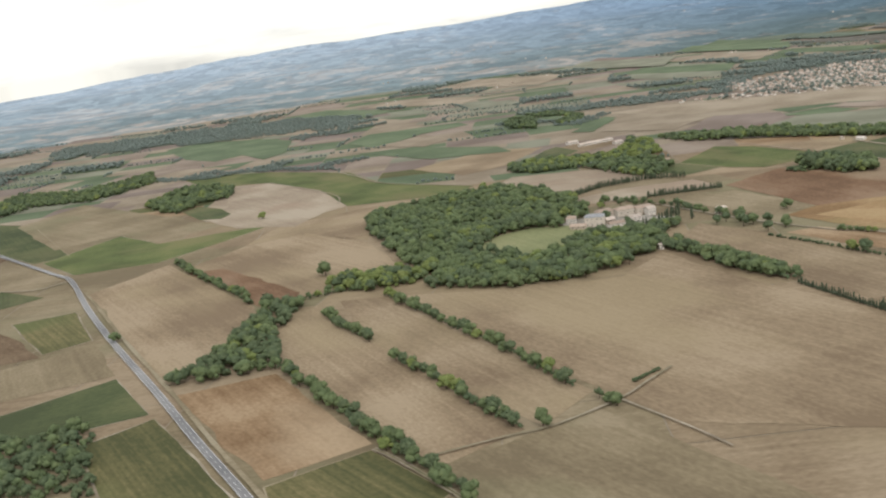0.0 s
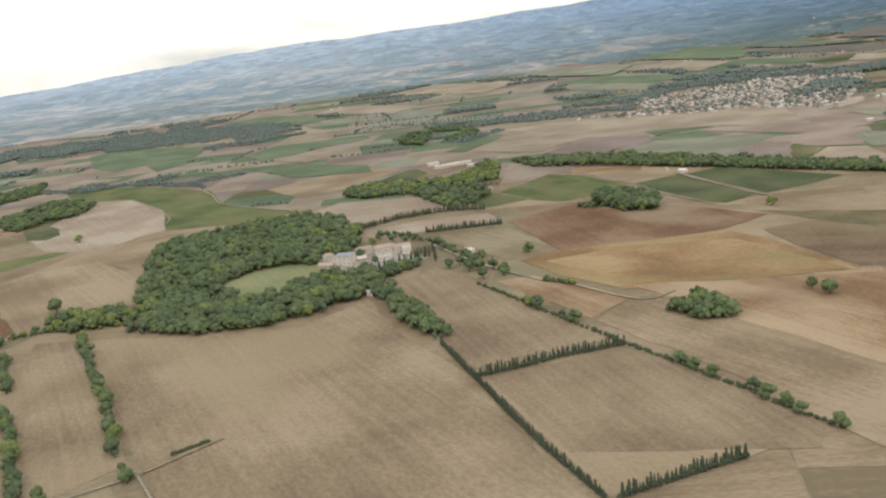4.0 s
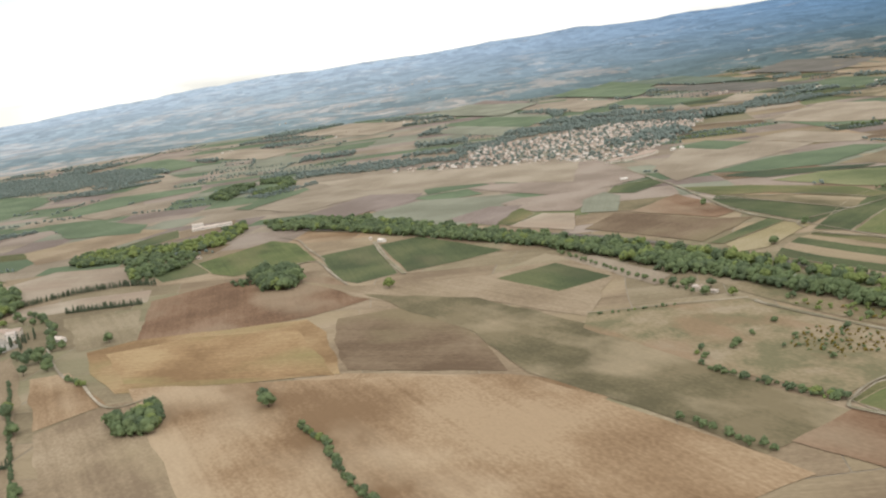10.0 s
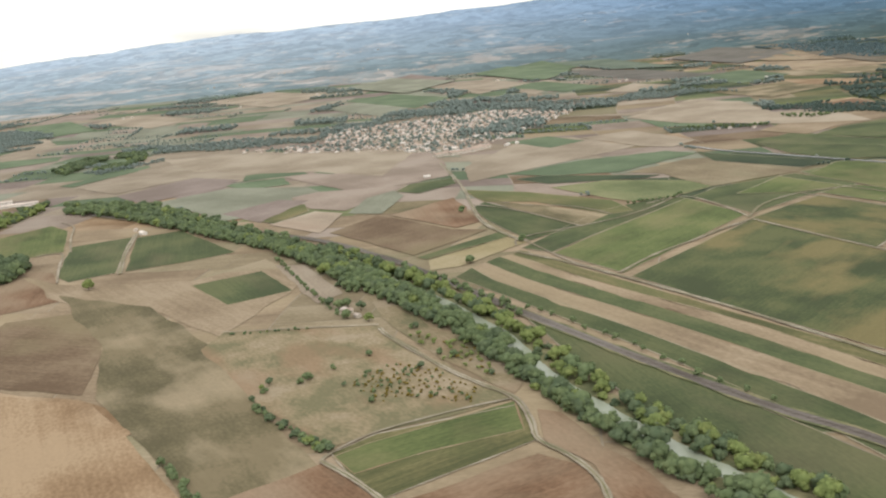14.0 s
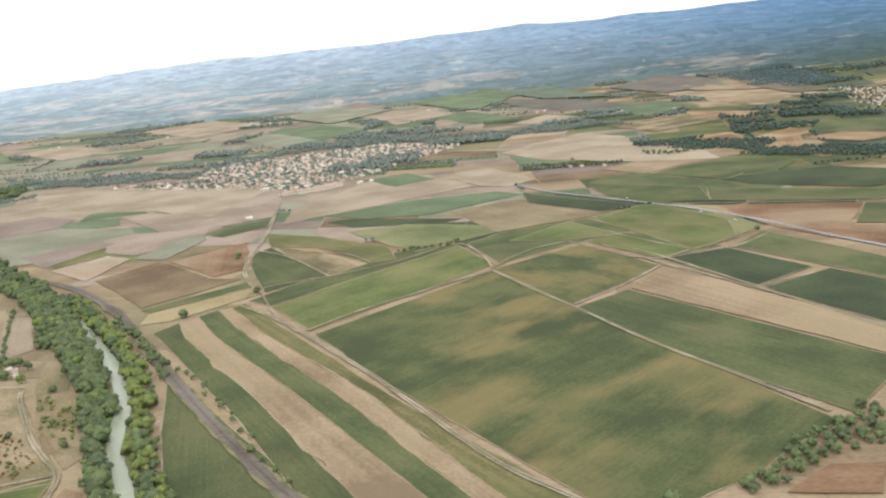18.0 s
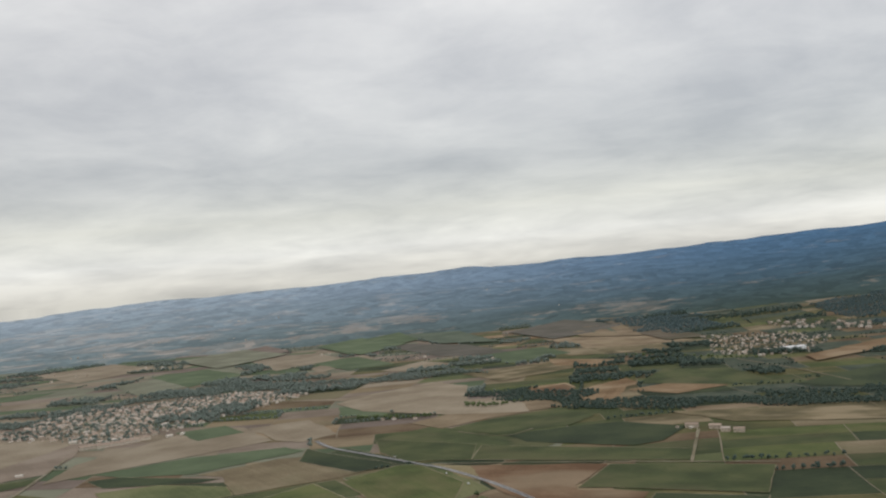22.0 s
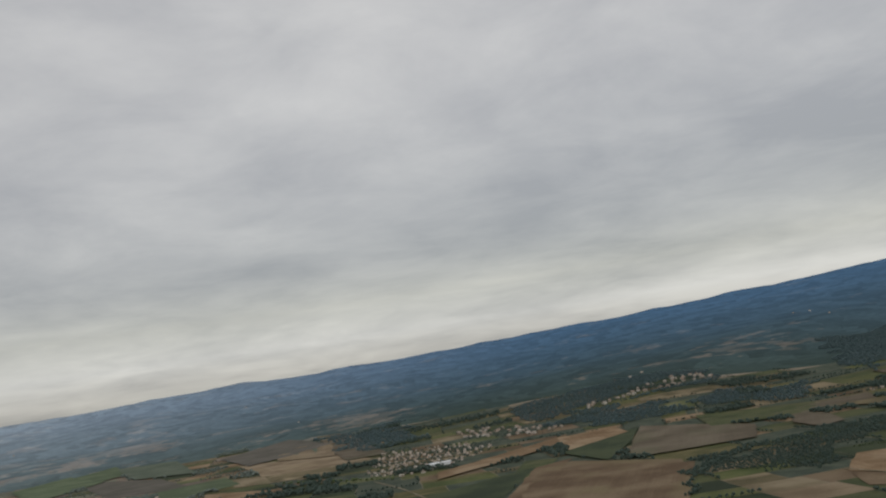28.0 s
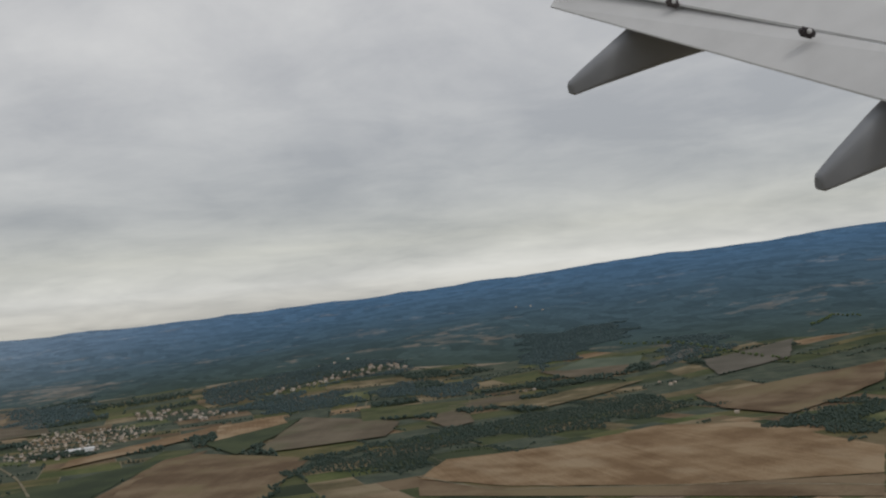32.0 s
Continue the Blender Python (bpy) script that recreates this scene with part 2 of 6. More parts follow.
def ring_mesh(name, radii, seg, m):
    """A round sheet, or a ring, that follows the lie of the land."""
    vs, fs = [], []
    for r in radii:
        for k in range(seg):
            a = 2 * math.pi * k / seg
            x, y = CENTRE.x + r * math.cos(a), CENTRE.y + r * math.sin(a)
            vs.append((x, y, ground_height(x, y) - (1.0 if 1400 < r < HILLS else 0.0)))
    for j in range(len(radii) - 1):
        a, b = j * seg, (j + 1) * seg
        fs += [(a + k, b + k, b + (k + 1) % seg, a + (k + 1) % seg) for k in range(seg)]
    if radii[0] < 50:
        fs.append(tuple(range(seg)))
    me = bpy.data.meshes.new(name)
    me.from_pydata(vs, [], fs)
    me.materials.append(m)
    for p in me.polygons:
        p.use_smooth = True
    return me


ground = tagged(new("ground", ring_mesh("ground", [40 * 1.09 ** k for k in range(42)] + [1400 + 28 * k for k in range(20)] + [HILLS], 240, M["ground"])), "dry tan farmland plain rising gently to far hills", "ground", kind="structure")
backdrop = tagged(new("backdrop", ring_mesh("backdrop", [HILLS + (RIM - HILLS) * k / 80 for k in range(81)], 720, M["hill"])), "far wooded hills along the horizon, painted blue with haze", "hills", kind="structure")

def hazed(c, share):
    """A colour with a share of bluish grey haze mixed in."""
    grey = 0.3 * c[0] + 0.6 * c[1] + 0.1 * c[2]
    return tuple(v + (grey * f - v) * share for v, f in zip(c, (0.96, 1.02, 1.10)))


def crop(name, stops, rows=0.0, spacing=1.2, rough=0.92, patch=0.02, spread=0.07, spot=None, much=0.7):
    """A field surface: broad patches, grain, and rows that run along the field object's own x axis."""
    m = bpy.data.materials.new(name)
    m.use_nodes = True
    # every field colour takes some painted haze, those of the plain more
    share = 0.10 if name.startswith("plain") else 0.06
    stops, spot = [hazed(c, share) for c in stops], spot and hazed(spot, share)
    t = m.node_tree
    b = t.nodes["Principled BSDF"]
    b.inputs["Roughness"].default_value = rough
    b.inputs["Specular IOR Level"].default_value = 0.1
    co = t.nodes.new("ShaderNodeTexCoord")
    info = t.nodes.new("ShaderNodeObjectInfo")
    own = t.nodes.new("ShaderNodeVectorMath")
    own.operation = "MULTIPLY_ADD"
    own.inputs[1].default_value = (0, 0, 900)
    t.links.new(info.outputs["Random"], own.inputs[0])
    t.links.new(co.outputs["Object"], own.inputs[2])

    def tex(scale, detail, stretch):
        mp = t.nodes.new("ShaderNodeMapping")
        mp.inputs["Scale"].default_value = stretch
        t.links.new(own.outputs[0], mp.inputs[0])
        n = t.nodes.new("ShaderNodeTexNoise")
        n.inputs["Scale"].default_value, n.inputs["Detail"].default_value = scale, detail
        t.links.new(mp.outputs[0], n.inputs[0])
        return n.outputs["Fac"]

    def blend(a, b2, f):
        n = t.nodes.new("ShaderNodeMix")
        n.inputs["Factor"].default_value = f
        t.links.new(a, n.inputs["A"])
        t.links.new(b2, n.inputs["B"])
        return n.outputs["Result"]

    broad = tex(patch, 3, (1, 1, 1))
    grain = tex(0.9, 8, (0.55, 1, 1))
    line = tex(1.0 / spacing, 2, (0.025, 1, 1))
    sweep = tex(0.16 / spacing, 3, (0.06, 1, 1))
    v = blend(blend(broad, grain, 0.24), sweep, 0.06)
    if rows:
        v = blend(v, line, rows * 0.45)
    ramp = t.nodes.new("ShaderNodeValToRGB")
    while len(ramp.color_ramp.elements) < len(stops):
        ramp.color_ramp.elements.new(0.5)
    for k, c in enumerate(stops):
        ramp.color_ramp.elements[k].position = 0.41 + 0.18 * k / max(1, len(stops) - 1)
        ramp.color_ramp.elements[k].color = (*c, 1)
    t.links.new(v, ramp.inputs[0])
    col = ramp.outputs[0]
    if spot:
        sp = t.nodes.new("ShaderNodeMix")
        sp.data_type = "RGBA"
        rg = t.nodes.new("ShaderNodeMapRange")
        rg.inputs["From Min"].default_value, rg.inputs["From Max"].default_value = 0.50, 0.62
        rg.inputs["To Max"].default_value = much
        t.links.new(tex(patch * 0.8, 5, (0.6, 1, 1)), rg.inputs["Value"])
        t.links.new(rg.outputs[0], sp.inputs["Factor"])
        t.links.new(col, sp.inputs["A"])
        sp.inputs["B"].default_value = (*spot, 1)
        col = sp.outputs["Result"]
    rng = t.nodes.new("ShaderNodeMapRange")
    rng.inputs["To Min"].default_value, rng.inputs["To Max"].default_value = 1 - spread, 1 + spread
    t.links.new(info.outputs["Random"], rng.inputs["Value"])
    hs = t.nodes.new("ShaderNodeHueSaturation")
    wear = t.nodes.new("ShaderNodeMapRange")
    wear.inputs["From Min"].default_value, wear.inputs["From Max"].default_value = 0.34, 0.66
    wear.inputs["To Min"].default_value, wear.inputs["To Max"].default_value = 0.95, 1.05
    t.links.new(blend(grain, line, 0.3 if rows else 0.0), wear.inputs["Value"])
    both = t.nodes.new("ShaderNodeMath")
    both.operation = "MULTIPLY"
    t.links.new(rng.outputs[0], both.inputs[0])
    t.links.new(wear.outputs[0], both.inputs[1])
    t.links.new(both.outputs[0], hs.inputs["Value"])
    t.links.new(col, hs.inputs["Color"])
    t.links.new(hs.outputs[0], b.inputs["Base Color"])
    bp = t.nodes.new("ShaderNodeBump")
    bp.inputs["Distance"].default_value = 0.25
    bp.inputs["Strength"].default_value = 0.6
    t.links.new(line if rows else grain, bp.inputs["Height"])
    t.links.new(bp.outputs[0], b.inputs["Normal"])
    return m


CROPS = {
    "stubble": (crop("stubble", [(0.182, 0.132, 0.080), (0.240, 0.180, 0.110), (0.298, 0.230, 0.147)], 0.3, 2.6, spot=(0.275, 0.215, 0.125), much=0.7), "pale tan harvested stubble field with faint drill lines"),
    "stubble2": (crop("stubble_weedy", [(0.170, 0.133, 0.078), (0.221, 0.176, 0.104), (0.276, 0.223, 0.140)], 0.3, 2.6, spot=(0.18, 0.168, 0.09), much=0.6), "dry tan stubble field with greenish weedy patches"),
    "redstub": (crop("red_stubble", [(0.175, 0.108, 0.054), (0.24, 0.158, 0.085), (0.31, 0.22, 0.128)], 0.3, 2.6, spot=(0.37, 0.28, 0.175)), "reddish tan tilled stubble field with pale worn spots"),
    "redsoil": (crop("red_soil", [(0.132, 0.076, 0.041), (0.189, 0.113, 0.063), (0.242, 0.157, 0.095)], 0.2, 2.0, spot=(0.27, 0.205, 0.13)), "reddish brown bare ploughed soil with dry spots"),
    "rust": (crop("rust_weeds", [(0.185, 0.112, 0.05), (0.255, 0.162, 0.076), (0.32, 0.225, 0.112)], 0.2, 2.2, spot=(0.21, 0.175, 0.07)), "rusty orange field of dry weeds"),
    "soil": (crop("grey_soil", [(0.121, 0.080, 0.046), (0.165, 0.115, 0.068), (0.215, 0.158, 0.096)], 0.2, 2.0, spot=(0.20, 0.16, 0.085)), "dull brown fallow field"),
    "pale": (crop("pale_stubble", [(0.242, 0.19, 0.134), (0.293, 0.237, 0.167), (0.345, 0.289, 0.212)], 0.3, 2.6, spot=(0.27, 0.20, 0.14)), "pale pinkish tan stubble field"),
    "olive": (crop("olive_fallow", [(0.102, 0.087, 0.045), (0.139, 0.116, 0.061), (0.184, 0.147, 0.081)], 0.15, 2.0, patch=0.034, spot=(0.33, 0.26, 0.16)), "olive brown fallow land with pale bare spots"),
    "scrub": (crop("scrub_land", [(0.15, 0.135, 0.07), (0.225, 0.178, 0.10), (0.275, 0.22, 0.14)], 0.0, 2.0, patch=0.05, spot=(0.23, 0.15, 0.085)), "rough dry grassland with scattered scrub"),
    "grass": (crop("dry_grass", [(0.09, 0.108, 0.045), (0.13, 0.145, 0.062), (0.18, 0.182, 0.085)], 0.2, 1.6), "light green grass meadow"),
    "straw": (crop("straw", [(0.212, 0.174, 0.085), (0.255, 0.208, 0.106), (0.297, 0.246, 0.145)], 0.2, 1.6), "yellow straw field"),
    "vine": (crop("vines", [(0.055, 0.069, 0.030), (0.075, 0.092, 0.038), (0.104, 0.113, 0.048)], 0.3, 1.1, patch=0.028, spot=(0.135, 0.122, 0.062), much=0.5), "green vineyard in close rows with yellowing patches"),
    "vine2": (crop("vines_bright", [(0.072, 0.091, 0.031), (0.100, 0.123, 0.041), (0.138, 0.148, 0.054)], 0.35, 1.1, patch=0.028, spot=(0.17, 0.152, 0.068), much=0.6), "bright green vineyard turning yellow in patches"),
    "vinegold": (crop("vines_gold", [(0.053, 0.066, 0.029), (0.073, 0.089, 0.036), (0.104, 0.111, 0.045)], 0.25, 1.1, patch=0.036, spot=(0.185, 0.15, 0.062), much=0.8), "wide green vineyard with golden brown patches"),
    "vinedry": (crop("vines_dry", [(0.075, 0.079, 0.032), (0.12, 0.112, 0.046), (0.185, 0.155, 0.07)], 0.5, 1.3, spot=(0.10, 0.118, 0.042)), "sparse yellowing vineyard with soil between the rows"),
    "vinedark": (crop("vines_dark", [(0.036, 0.049, 0.028), (0.050, 0.067, 0.034), (0.068, 0.084, 0.041)], 0.2, 1.2), "very dark green vineyard"),
    # fields of the plain: crop colours with distance haze painted in
    "drytan": (crop("plain_stubble", [(0.223, 0.176, 0.116), (0.270, 0.217, 0.147), (0.315, 0.259, 0.181)], 0.08, 2.6), "stubble on the open plain, paled by painted haze"),
    "dryrose": (crop("plain_clay", [(0.203, 0.156, 0.114), (0.250, 0.194, 0.144), (0.289, 0.232, 0.177)], 0.08, 2.6), "rose clay field on the open plain, paled by painted haze"),
    "drygreen": (crop("plain_vines", [(0.088, 0.121, 0.063), (0.109, 0.145, 0.074), (0.132, 0.169, 0.091)], 0.2, 1.6), "vineyard on the open plain, grey-green with painted haze"),
    "drygrey": (crop("plain_fallow", [(0.170, 0.172, 0.115), (0.201, 0.203, 0.138), (0.237, 0.238, 0.165)], 0.2, 1.6), "fallow field on the open plain, greyed by painted haze"),
    "drybrown": (crop("plain_soil", [(0.166, 0.126, 0.099), (0.194, 0.150, 0.121), (0.226, 0.178, 0.145)], 0.2, 1.6), "brown tilled field on the open plain, greyed by painted haze"),
    # far slope fields: tan and green dulled by haze in the colour
    "slopetan": (crop("slope_fields", [(0.105, 0.097, 0.077), (0.125, 0.114, 0.092), (0.146, 0.133, 0.109)], 0.2, 1.6), "tan field on a far slope, dulled by painted haze"),
    "slopegreen": (crop("slope_vines", [(0.085, 0.11, 0.078), (0.105, 0.13, 0.09), (0.125, 0.15, 0.106)], 0.2, 1.6), "green vineyard on a far slope, dulled by painted haze"),
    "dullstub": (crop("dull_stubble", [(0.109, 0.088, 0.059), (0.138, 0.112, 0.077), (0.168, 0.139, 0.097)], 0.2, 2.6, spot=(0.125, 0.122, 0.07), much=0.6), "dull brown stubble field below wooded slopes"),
    "meadow": (crop("meadow", [(0.155, 0.172, 0.078), (0.195, 0.207, 0.095), (0.235, 0.236, 0.115)], 0.2, 1.6), "pale yellow-green meadow in a wood clearing"),
    "court": (crop("gravel_court", [(0.24, 0.22, 0.18), (0.30, 0.275, 0.23), (0.37, 0.34, 0.29)], 0.0, 1.6, patch=0.1), "pale gravel court between manor buildings"),
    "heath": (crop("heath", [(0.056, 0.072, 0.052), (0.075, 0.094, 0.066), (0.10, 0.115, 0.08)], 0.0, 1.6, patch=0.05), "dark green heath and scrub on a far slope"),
    "asphalt": (crop("asphalt", [(0.17, 0.17, 0.17), (0.225, 0.223, 0.22), (0.27, 0.268, 0.26)], 0.2, 0.6), "grey asphalt country road"),
    "verge": (crop("verge", [(0.20, 0.165, 0.10), (0.26, 0.215, 0.135), (0.30, 0.26, 0.175)], 0.1, 1.0), "dry grass verge"),
    "bank": (crop("river_bank", [(0.10, 0.108, 0.05), (0.15, 0.145, 0.068), (0.205, 0.18, 0.095)], 0.0, 1.0, patch=0.08), "green and straw coloured river bank"),
    "track": (crop("track", [(0.20, 0.165, 0.115), (0.275, 0.232, 0.165), (0.36, 0.315, 0.235)], 0.3, 0.7, patch=0.06, spot=(0.19, 0.165, 0.095)), "pale dirt farm track with grassy stretches"),
    "rail": (crop("ballast", [(0.10, 0.085, 0.07), (0.14, 0.12, 0.10), (0.17, 0.15, 0.13)], 0.4, 0.5), "brown grey railway embankment"),
}
# fields out on the western plain get paler colours with haze painted in
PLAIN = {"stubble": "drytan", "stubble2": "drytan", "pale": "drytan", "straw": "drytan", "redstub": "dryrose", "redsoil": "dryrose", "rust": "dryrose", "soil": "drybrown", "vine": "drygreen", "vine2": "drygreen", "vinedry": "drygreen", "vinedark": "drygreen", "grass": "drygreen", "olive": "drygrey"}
WATER = mat("river_water", [(0.26, 0.285, 0.21), (0.30, 0.325, 0.25)], 0.05, rough=0.22, bump=0.02, fine=0.4)
MARK = mat("road_paint", [(0.7, 0.7, 0.68), (0.8, 0.8, 0.78)], 0.5)
LEAF = {
    "wood": mat("leaf_green", [(0.120, 0.162, 0.081), (0.160, 0.208, 0.099), (0.208, 0.252, 0.117)], 0.2, fine=0.7, hue=0.15, leaf=0.35),
    "light": mat("leaf_light", [(0.167, 0.212, 0.076), (0.218, 0.267, 0.092), (0.282, 0.310, 0.111)], 0.2, fine=0.7, hue=0.15, leaf=0.35),
    "dark": mat("leaf_dark", [(0.099, 0.138, 0.078), (0.131, 0.171, 0.092), (0.171, 0.207, 0.109)], 0.2, fine=0.7, hue=0.15, leaf=0.35),
    "cypress": mat("leaf_cypress", [(0.079, 0.102, 0.067), (0.104, 0.129, 0.081), (0.132, 0.155, 0.096)], 0.2, fine=1.5, hue=0.15, leaf=0.35),
    "autumn": mat("leaf_autumn", [(0.16, 0.12, 0.03), (0.22, 0.17, 0.04), (0.27, 0.2, 0.05)], 0.2, fine=1.0, hue=0.2, leaf=0.35),
    # far leaves: copies of the greens with distance haze painted in
    "far_hazed": mat("leaf_far_hazed", [(0.076, 0.112, 0.096), (0.098, 0.137, 0.114), (0.122, 0.16, 0.132)], 0.05, fine=0.5, hue=0.12, leaf=0.35),
    "hill_hazed": mat("leaf_hill_hazed", [(0.105, 0.158, 0.165), (0.128, 0.185, 0.192), (0.152, 0.21, 0.215)], 0.05, fine=0.5, hue=0.08, leaf=0.35),
    "hazed": mat("leaf_hazed", [(0.18, 0.226, 0.20), (0.215, 0.26, 0.23), (0.255, 0.292, 0.255)], 0.05, fine=0.5, hue=0.1, leaf=0.35),
}
BARK = mat("bark", [(0.06, 0.045, 0.03), (0.11, 0.085, 0.06)], 0.8, fine=3.0)

# ---- fields, roads and water
FIELDS = []
CLEARINGS = []
rng = random.Random(7)


def outline(points, step=6.0, loose=1.0):
    """A closed outline whose edges wander a little, as field edges do."""
    pts = []
    for (ax, ay), (bx, by) in zip(points, points[1:] + points[:1]):
        d = math.hypot(bx - ax, by - ay) or 1
        n = max(2, min(16, int(d / step)))
        amp = min(0.5, d * 0.006) * loose
        nx, ny = -(by - ay) / d, (bx - ax) / d
        for k in range(n):
            f = k / n
            x, y = ax + (bx - ax) * f, ay + (by - ay) * f
            w = amp * math.sin(math.pi * f) * (noise.noise(Vector((x * 0.05, y * 0.05, 1))) * 2 + rng.uniform(-0.3, 0.3))
            pts.append((x + nx * w, y + ny * w))
    return pts


def sheet(name, pts, z, m, turn=0.0):
    cx, cy = sum(p[0] for p in pts) / len(pts), sum(p[1] for p in pts) / len(pts)
    base = pose(cx, cy, 0, 0, 0, turn)
    inv = base.inverted()
    bm = bmesh.new()
    vs = [bm.verts.new(inv @ Vector((x, y, z + ground_height(x, y)))) for x, y in pts]
    f = bm.faces.new(vs)
    bmesh.ops.triangulate(bm, faces=[f])
    if any(math.hypot(x - CENTRE.x, y - CENTRE.y) > 1440 for x, y in pts):
        bmesh.ops.subdivide_edges(bm, edges=bm.edges[:], cuts=2, use_grid_fill=True)
        for v in bm.verts:
            w = base @ v.co
            v.co.z = z + ground_height(w.x, w.y)
    bmesh.ops.recalc_face_normals(bm, faces=bm.faces)
    if sum(q.normal.z * q.calc_area() for q in bm.faces) < 0:
        bmesh.ops.reverse_faces(bm, faces=bm.faces)
    me = bpy.data.meshes.new(name)
    bm.to_mesh(me)
    bm.free()
    me.materials.append(m)
    ob = new(name, me)
    ob.matrix_world = base
    return ob


def field(kind, points):
    mx, my = (sum(p[k] for p in points) / len(points) for k in (0, 1))
    (ax, ay), (bx, by) = max(zip(points, points[1:] + points[:1]), key=lambda e: math.hypot(e[1][0] - e[0][0], e[1][1] - e[0][1]))
    turn = math.degrees(math.atan2(by - ay, bx - ax))
    far = any(math.hypot(x - CENTRE.x, y - CENTRE.y) > 1880 for x, y in points)
    # fields far out on the plain swap to the colours with painted haze
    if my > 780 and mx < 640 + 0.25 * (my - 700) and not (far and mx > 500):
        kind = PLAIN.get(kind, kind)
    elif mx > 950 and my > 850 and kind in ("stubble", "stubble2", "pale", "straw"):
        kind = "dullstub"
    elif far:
        # far slopes: haze is carried by these two field colours
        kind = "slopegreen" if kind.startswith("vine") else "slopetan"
    m, label = CROPS[kind]
    z = 0.16 + 0.0028 * len(FIELDS) + (1.2 if any(ground_height(x, y) > 0 for x, y in points) else 0.0)
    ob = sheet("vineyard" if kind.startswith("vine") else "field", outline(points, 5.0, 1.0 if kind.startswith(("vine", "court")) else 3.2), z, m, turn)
    FIELDS.append(points)
    if not far and my < 800 and kind.startswith(("vine", "grass")):
        line = outline(points)
        edge = new("field_margin", ribbon_mesh("field_margin", line + line[:1], rng.uniform(0.35, 0.65), z + 0.02, CROPS[rng.choice(("verge", "scrub", "track"))][0], 0.6))
        edge.parent = ob
        edge.matrix_parent_inverse = ob.matrix_basis.inverted()
    return tagged(ob, label, "vineyard" if kind.startswith("vine") else "field", kind="structure")


def smooth(points, n=6):
    """A rounded line through the points."""
    out = []
    q = [points[0]] + list(points) + [points[-1]]
    for a, b, c, d in zip(q, q[1:], q[2:], q[3:]):
        for k in range(n):
            t = k / n
            out.append(tuple(0.5 * (2 * b[i] + (c[i] - a[i]) * t + (2 * a[i] - 5 * b[i] + 4 * c[i] - d[i]) * t * t + (3 * b[i] - a[i] - 3 * c[i] + d[i]) * t ** 3) for i in (0, 1)))
    return out + [points[-1]]


def ribbon(line, width, uneven=0.0, shift=0.0):
    left, right = [], []
    for k, (x, y) in enumerate(line):
        ax, ay = line[max(0, k - 1)]
        bx, by = line[min(len(line) - 1, k + 1)]
        d = math.hypot(bx - ax, by - ay) or 1
        nx, ny = -(by - ay) / d, (bx - ax) / d
        w = width / 2 * (1 + rng.uniform(-uneven, uneven))
        left.append((x + nx * (shift + w), y + ny * (shift + w)))
        right.append((x + nx * (shift - w), y + ny * (shift - w)))
    return left, right


def ribbon_mesh(name, line, width, z, m, uneven=0.0, shift=0.0):
    left, right = ribbon(line, width, uneven, shift)
    vs = [(x, y, z + ground_height(x, y)) for x, y in left + right]
    n = len(line)
    me = bpy.data.meshes.new(name)
    me.from_pydata(vs, [], [(k, n + k, n + k + 1, k + 1) for k in range(n - 1)])
    me.materials.append(m)
    return me


def dash_mesh(name, line, width, z):
    """A broken line of paint along a road."""
    vs, fs, run = [], [], 0.0
    for (ax, ay), (bx, by) in zip(line, line[1:]):
        d = math.hypot(bx - ax, by - ay) or 1
        ux, uy = (bx - ax) / d, (by - ay) / d
        s = 0.0
        while s < d:
            if (run + s) % 4.4 < 1.6:
                e = min(d, s + 0.8)
                n = len(vs)
                vs += [(ax + ux * k - uy * w, ay + uy * k + ux * w, z) for k, w in ((s, -width), (e, -width), (e, width), (s, width))]
                fs.append((n, n + 1, n + 2, n + 3))
            s += 0.8
        run += d
    me = bpy.data.meshes.new(name)
    me.from_pydata(vs, [], fs)
    me.materials.append(MARK)
    return me


STRIPS = [0]


def strip(kind, points, width):
    line = smooth(points)
    STRIPS[0] += 1
    z = 0.58 + 0.003 * STRIPS[0]
    if kind == "water":
        return tagged(new("water", ribbon_mesh("water", line, width, z, WATER, 0.15)), "calm pale green river between wooded banks", "river", kind="structure")
    m, label = CROPS[kind]
    name = {"asphalt": "road", "rail": "railway", "verge": "verge", "bank": "river_bank"}.get(kind, "track")
    ob = tagged(new(name, ribbon_mesh(name, line, width, z, m, 0.05 if kind == "asphalt" else 0.22)), label, name, kind="structure")
    if kind == "asphalt":
        dashes = new("centre_line", dash_mesh("centre_line", line, 0.055, z + 0.06))
        dashes.parent = ob
        for side in (-1, 1):
            edge = new("edge_line", ribbon_mesh("edge_line", line, 0.09, z + 0.06, MARK, 0.0, side * width * 0.44))
            edge.parent = ob
    if kind == "track" and width >= 1.5:
        grass = new("grass_strip", ribbon_mesh("grass_strip", line, width * 0.22, z + 0.03, CROPS["bank"][0], 0.5))
        grass.parent = ob
    if kind == "rail":
        for side in (-0.3, 0.3):
            rail = new("rail", ribbon_mesh("rail", line, 0.12, z + 0.1, BARK, 0.0, side))
            rail.parent = ob
    return ob


# ---- trees
ICO = bmesh.new()
bmesh.ops.create_icosphere(ICO, subdivisions=1, radius=1.0)
ICO_V = np.array([v.co[:] for v in ICO.verts])
ICO_F = np.array([[v.index for v in f.verts] for f in ICO.faces])
ICO.free()
gen = np.random.default_rng(11)


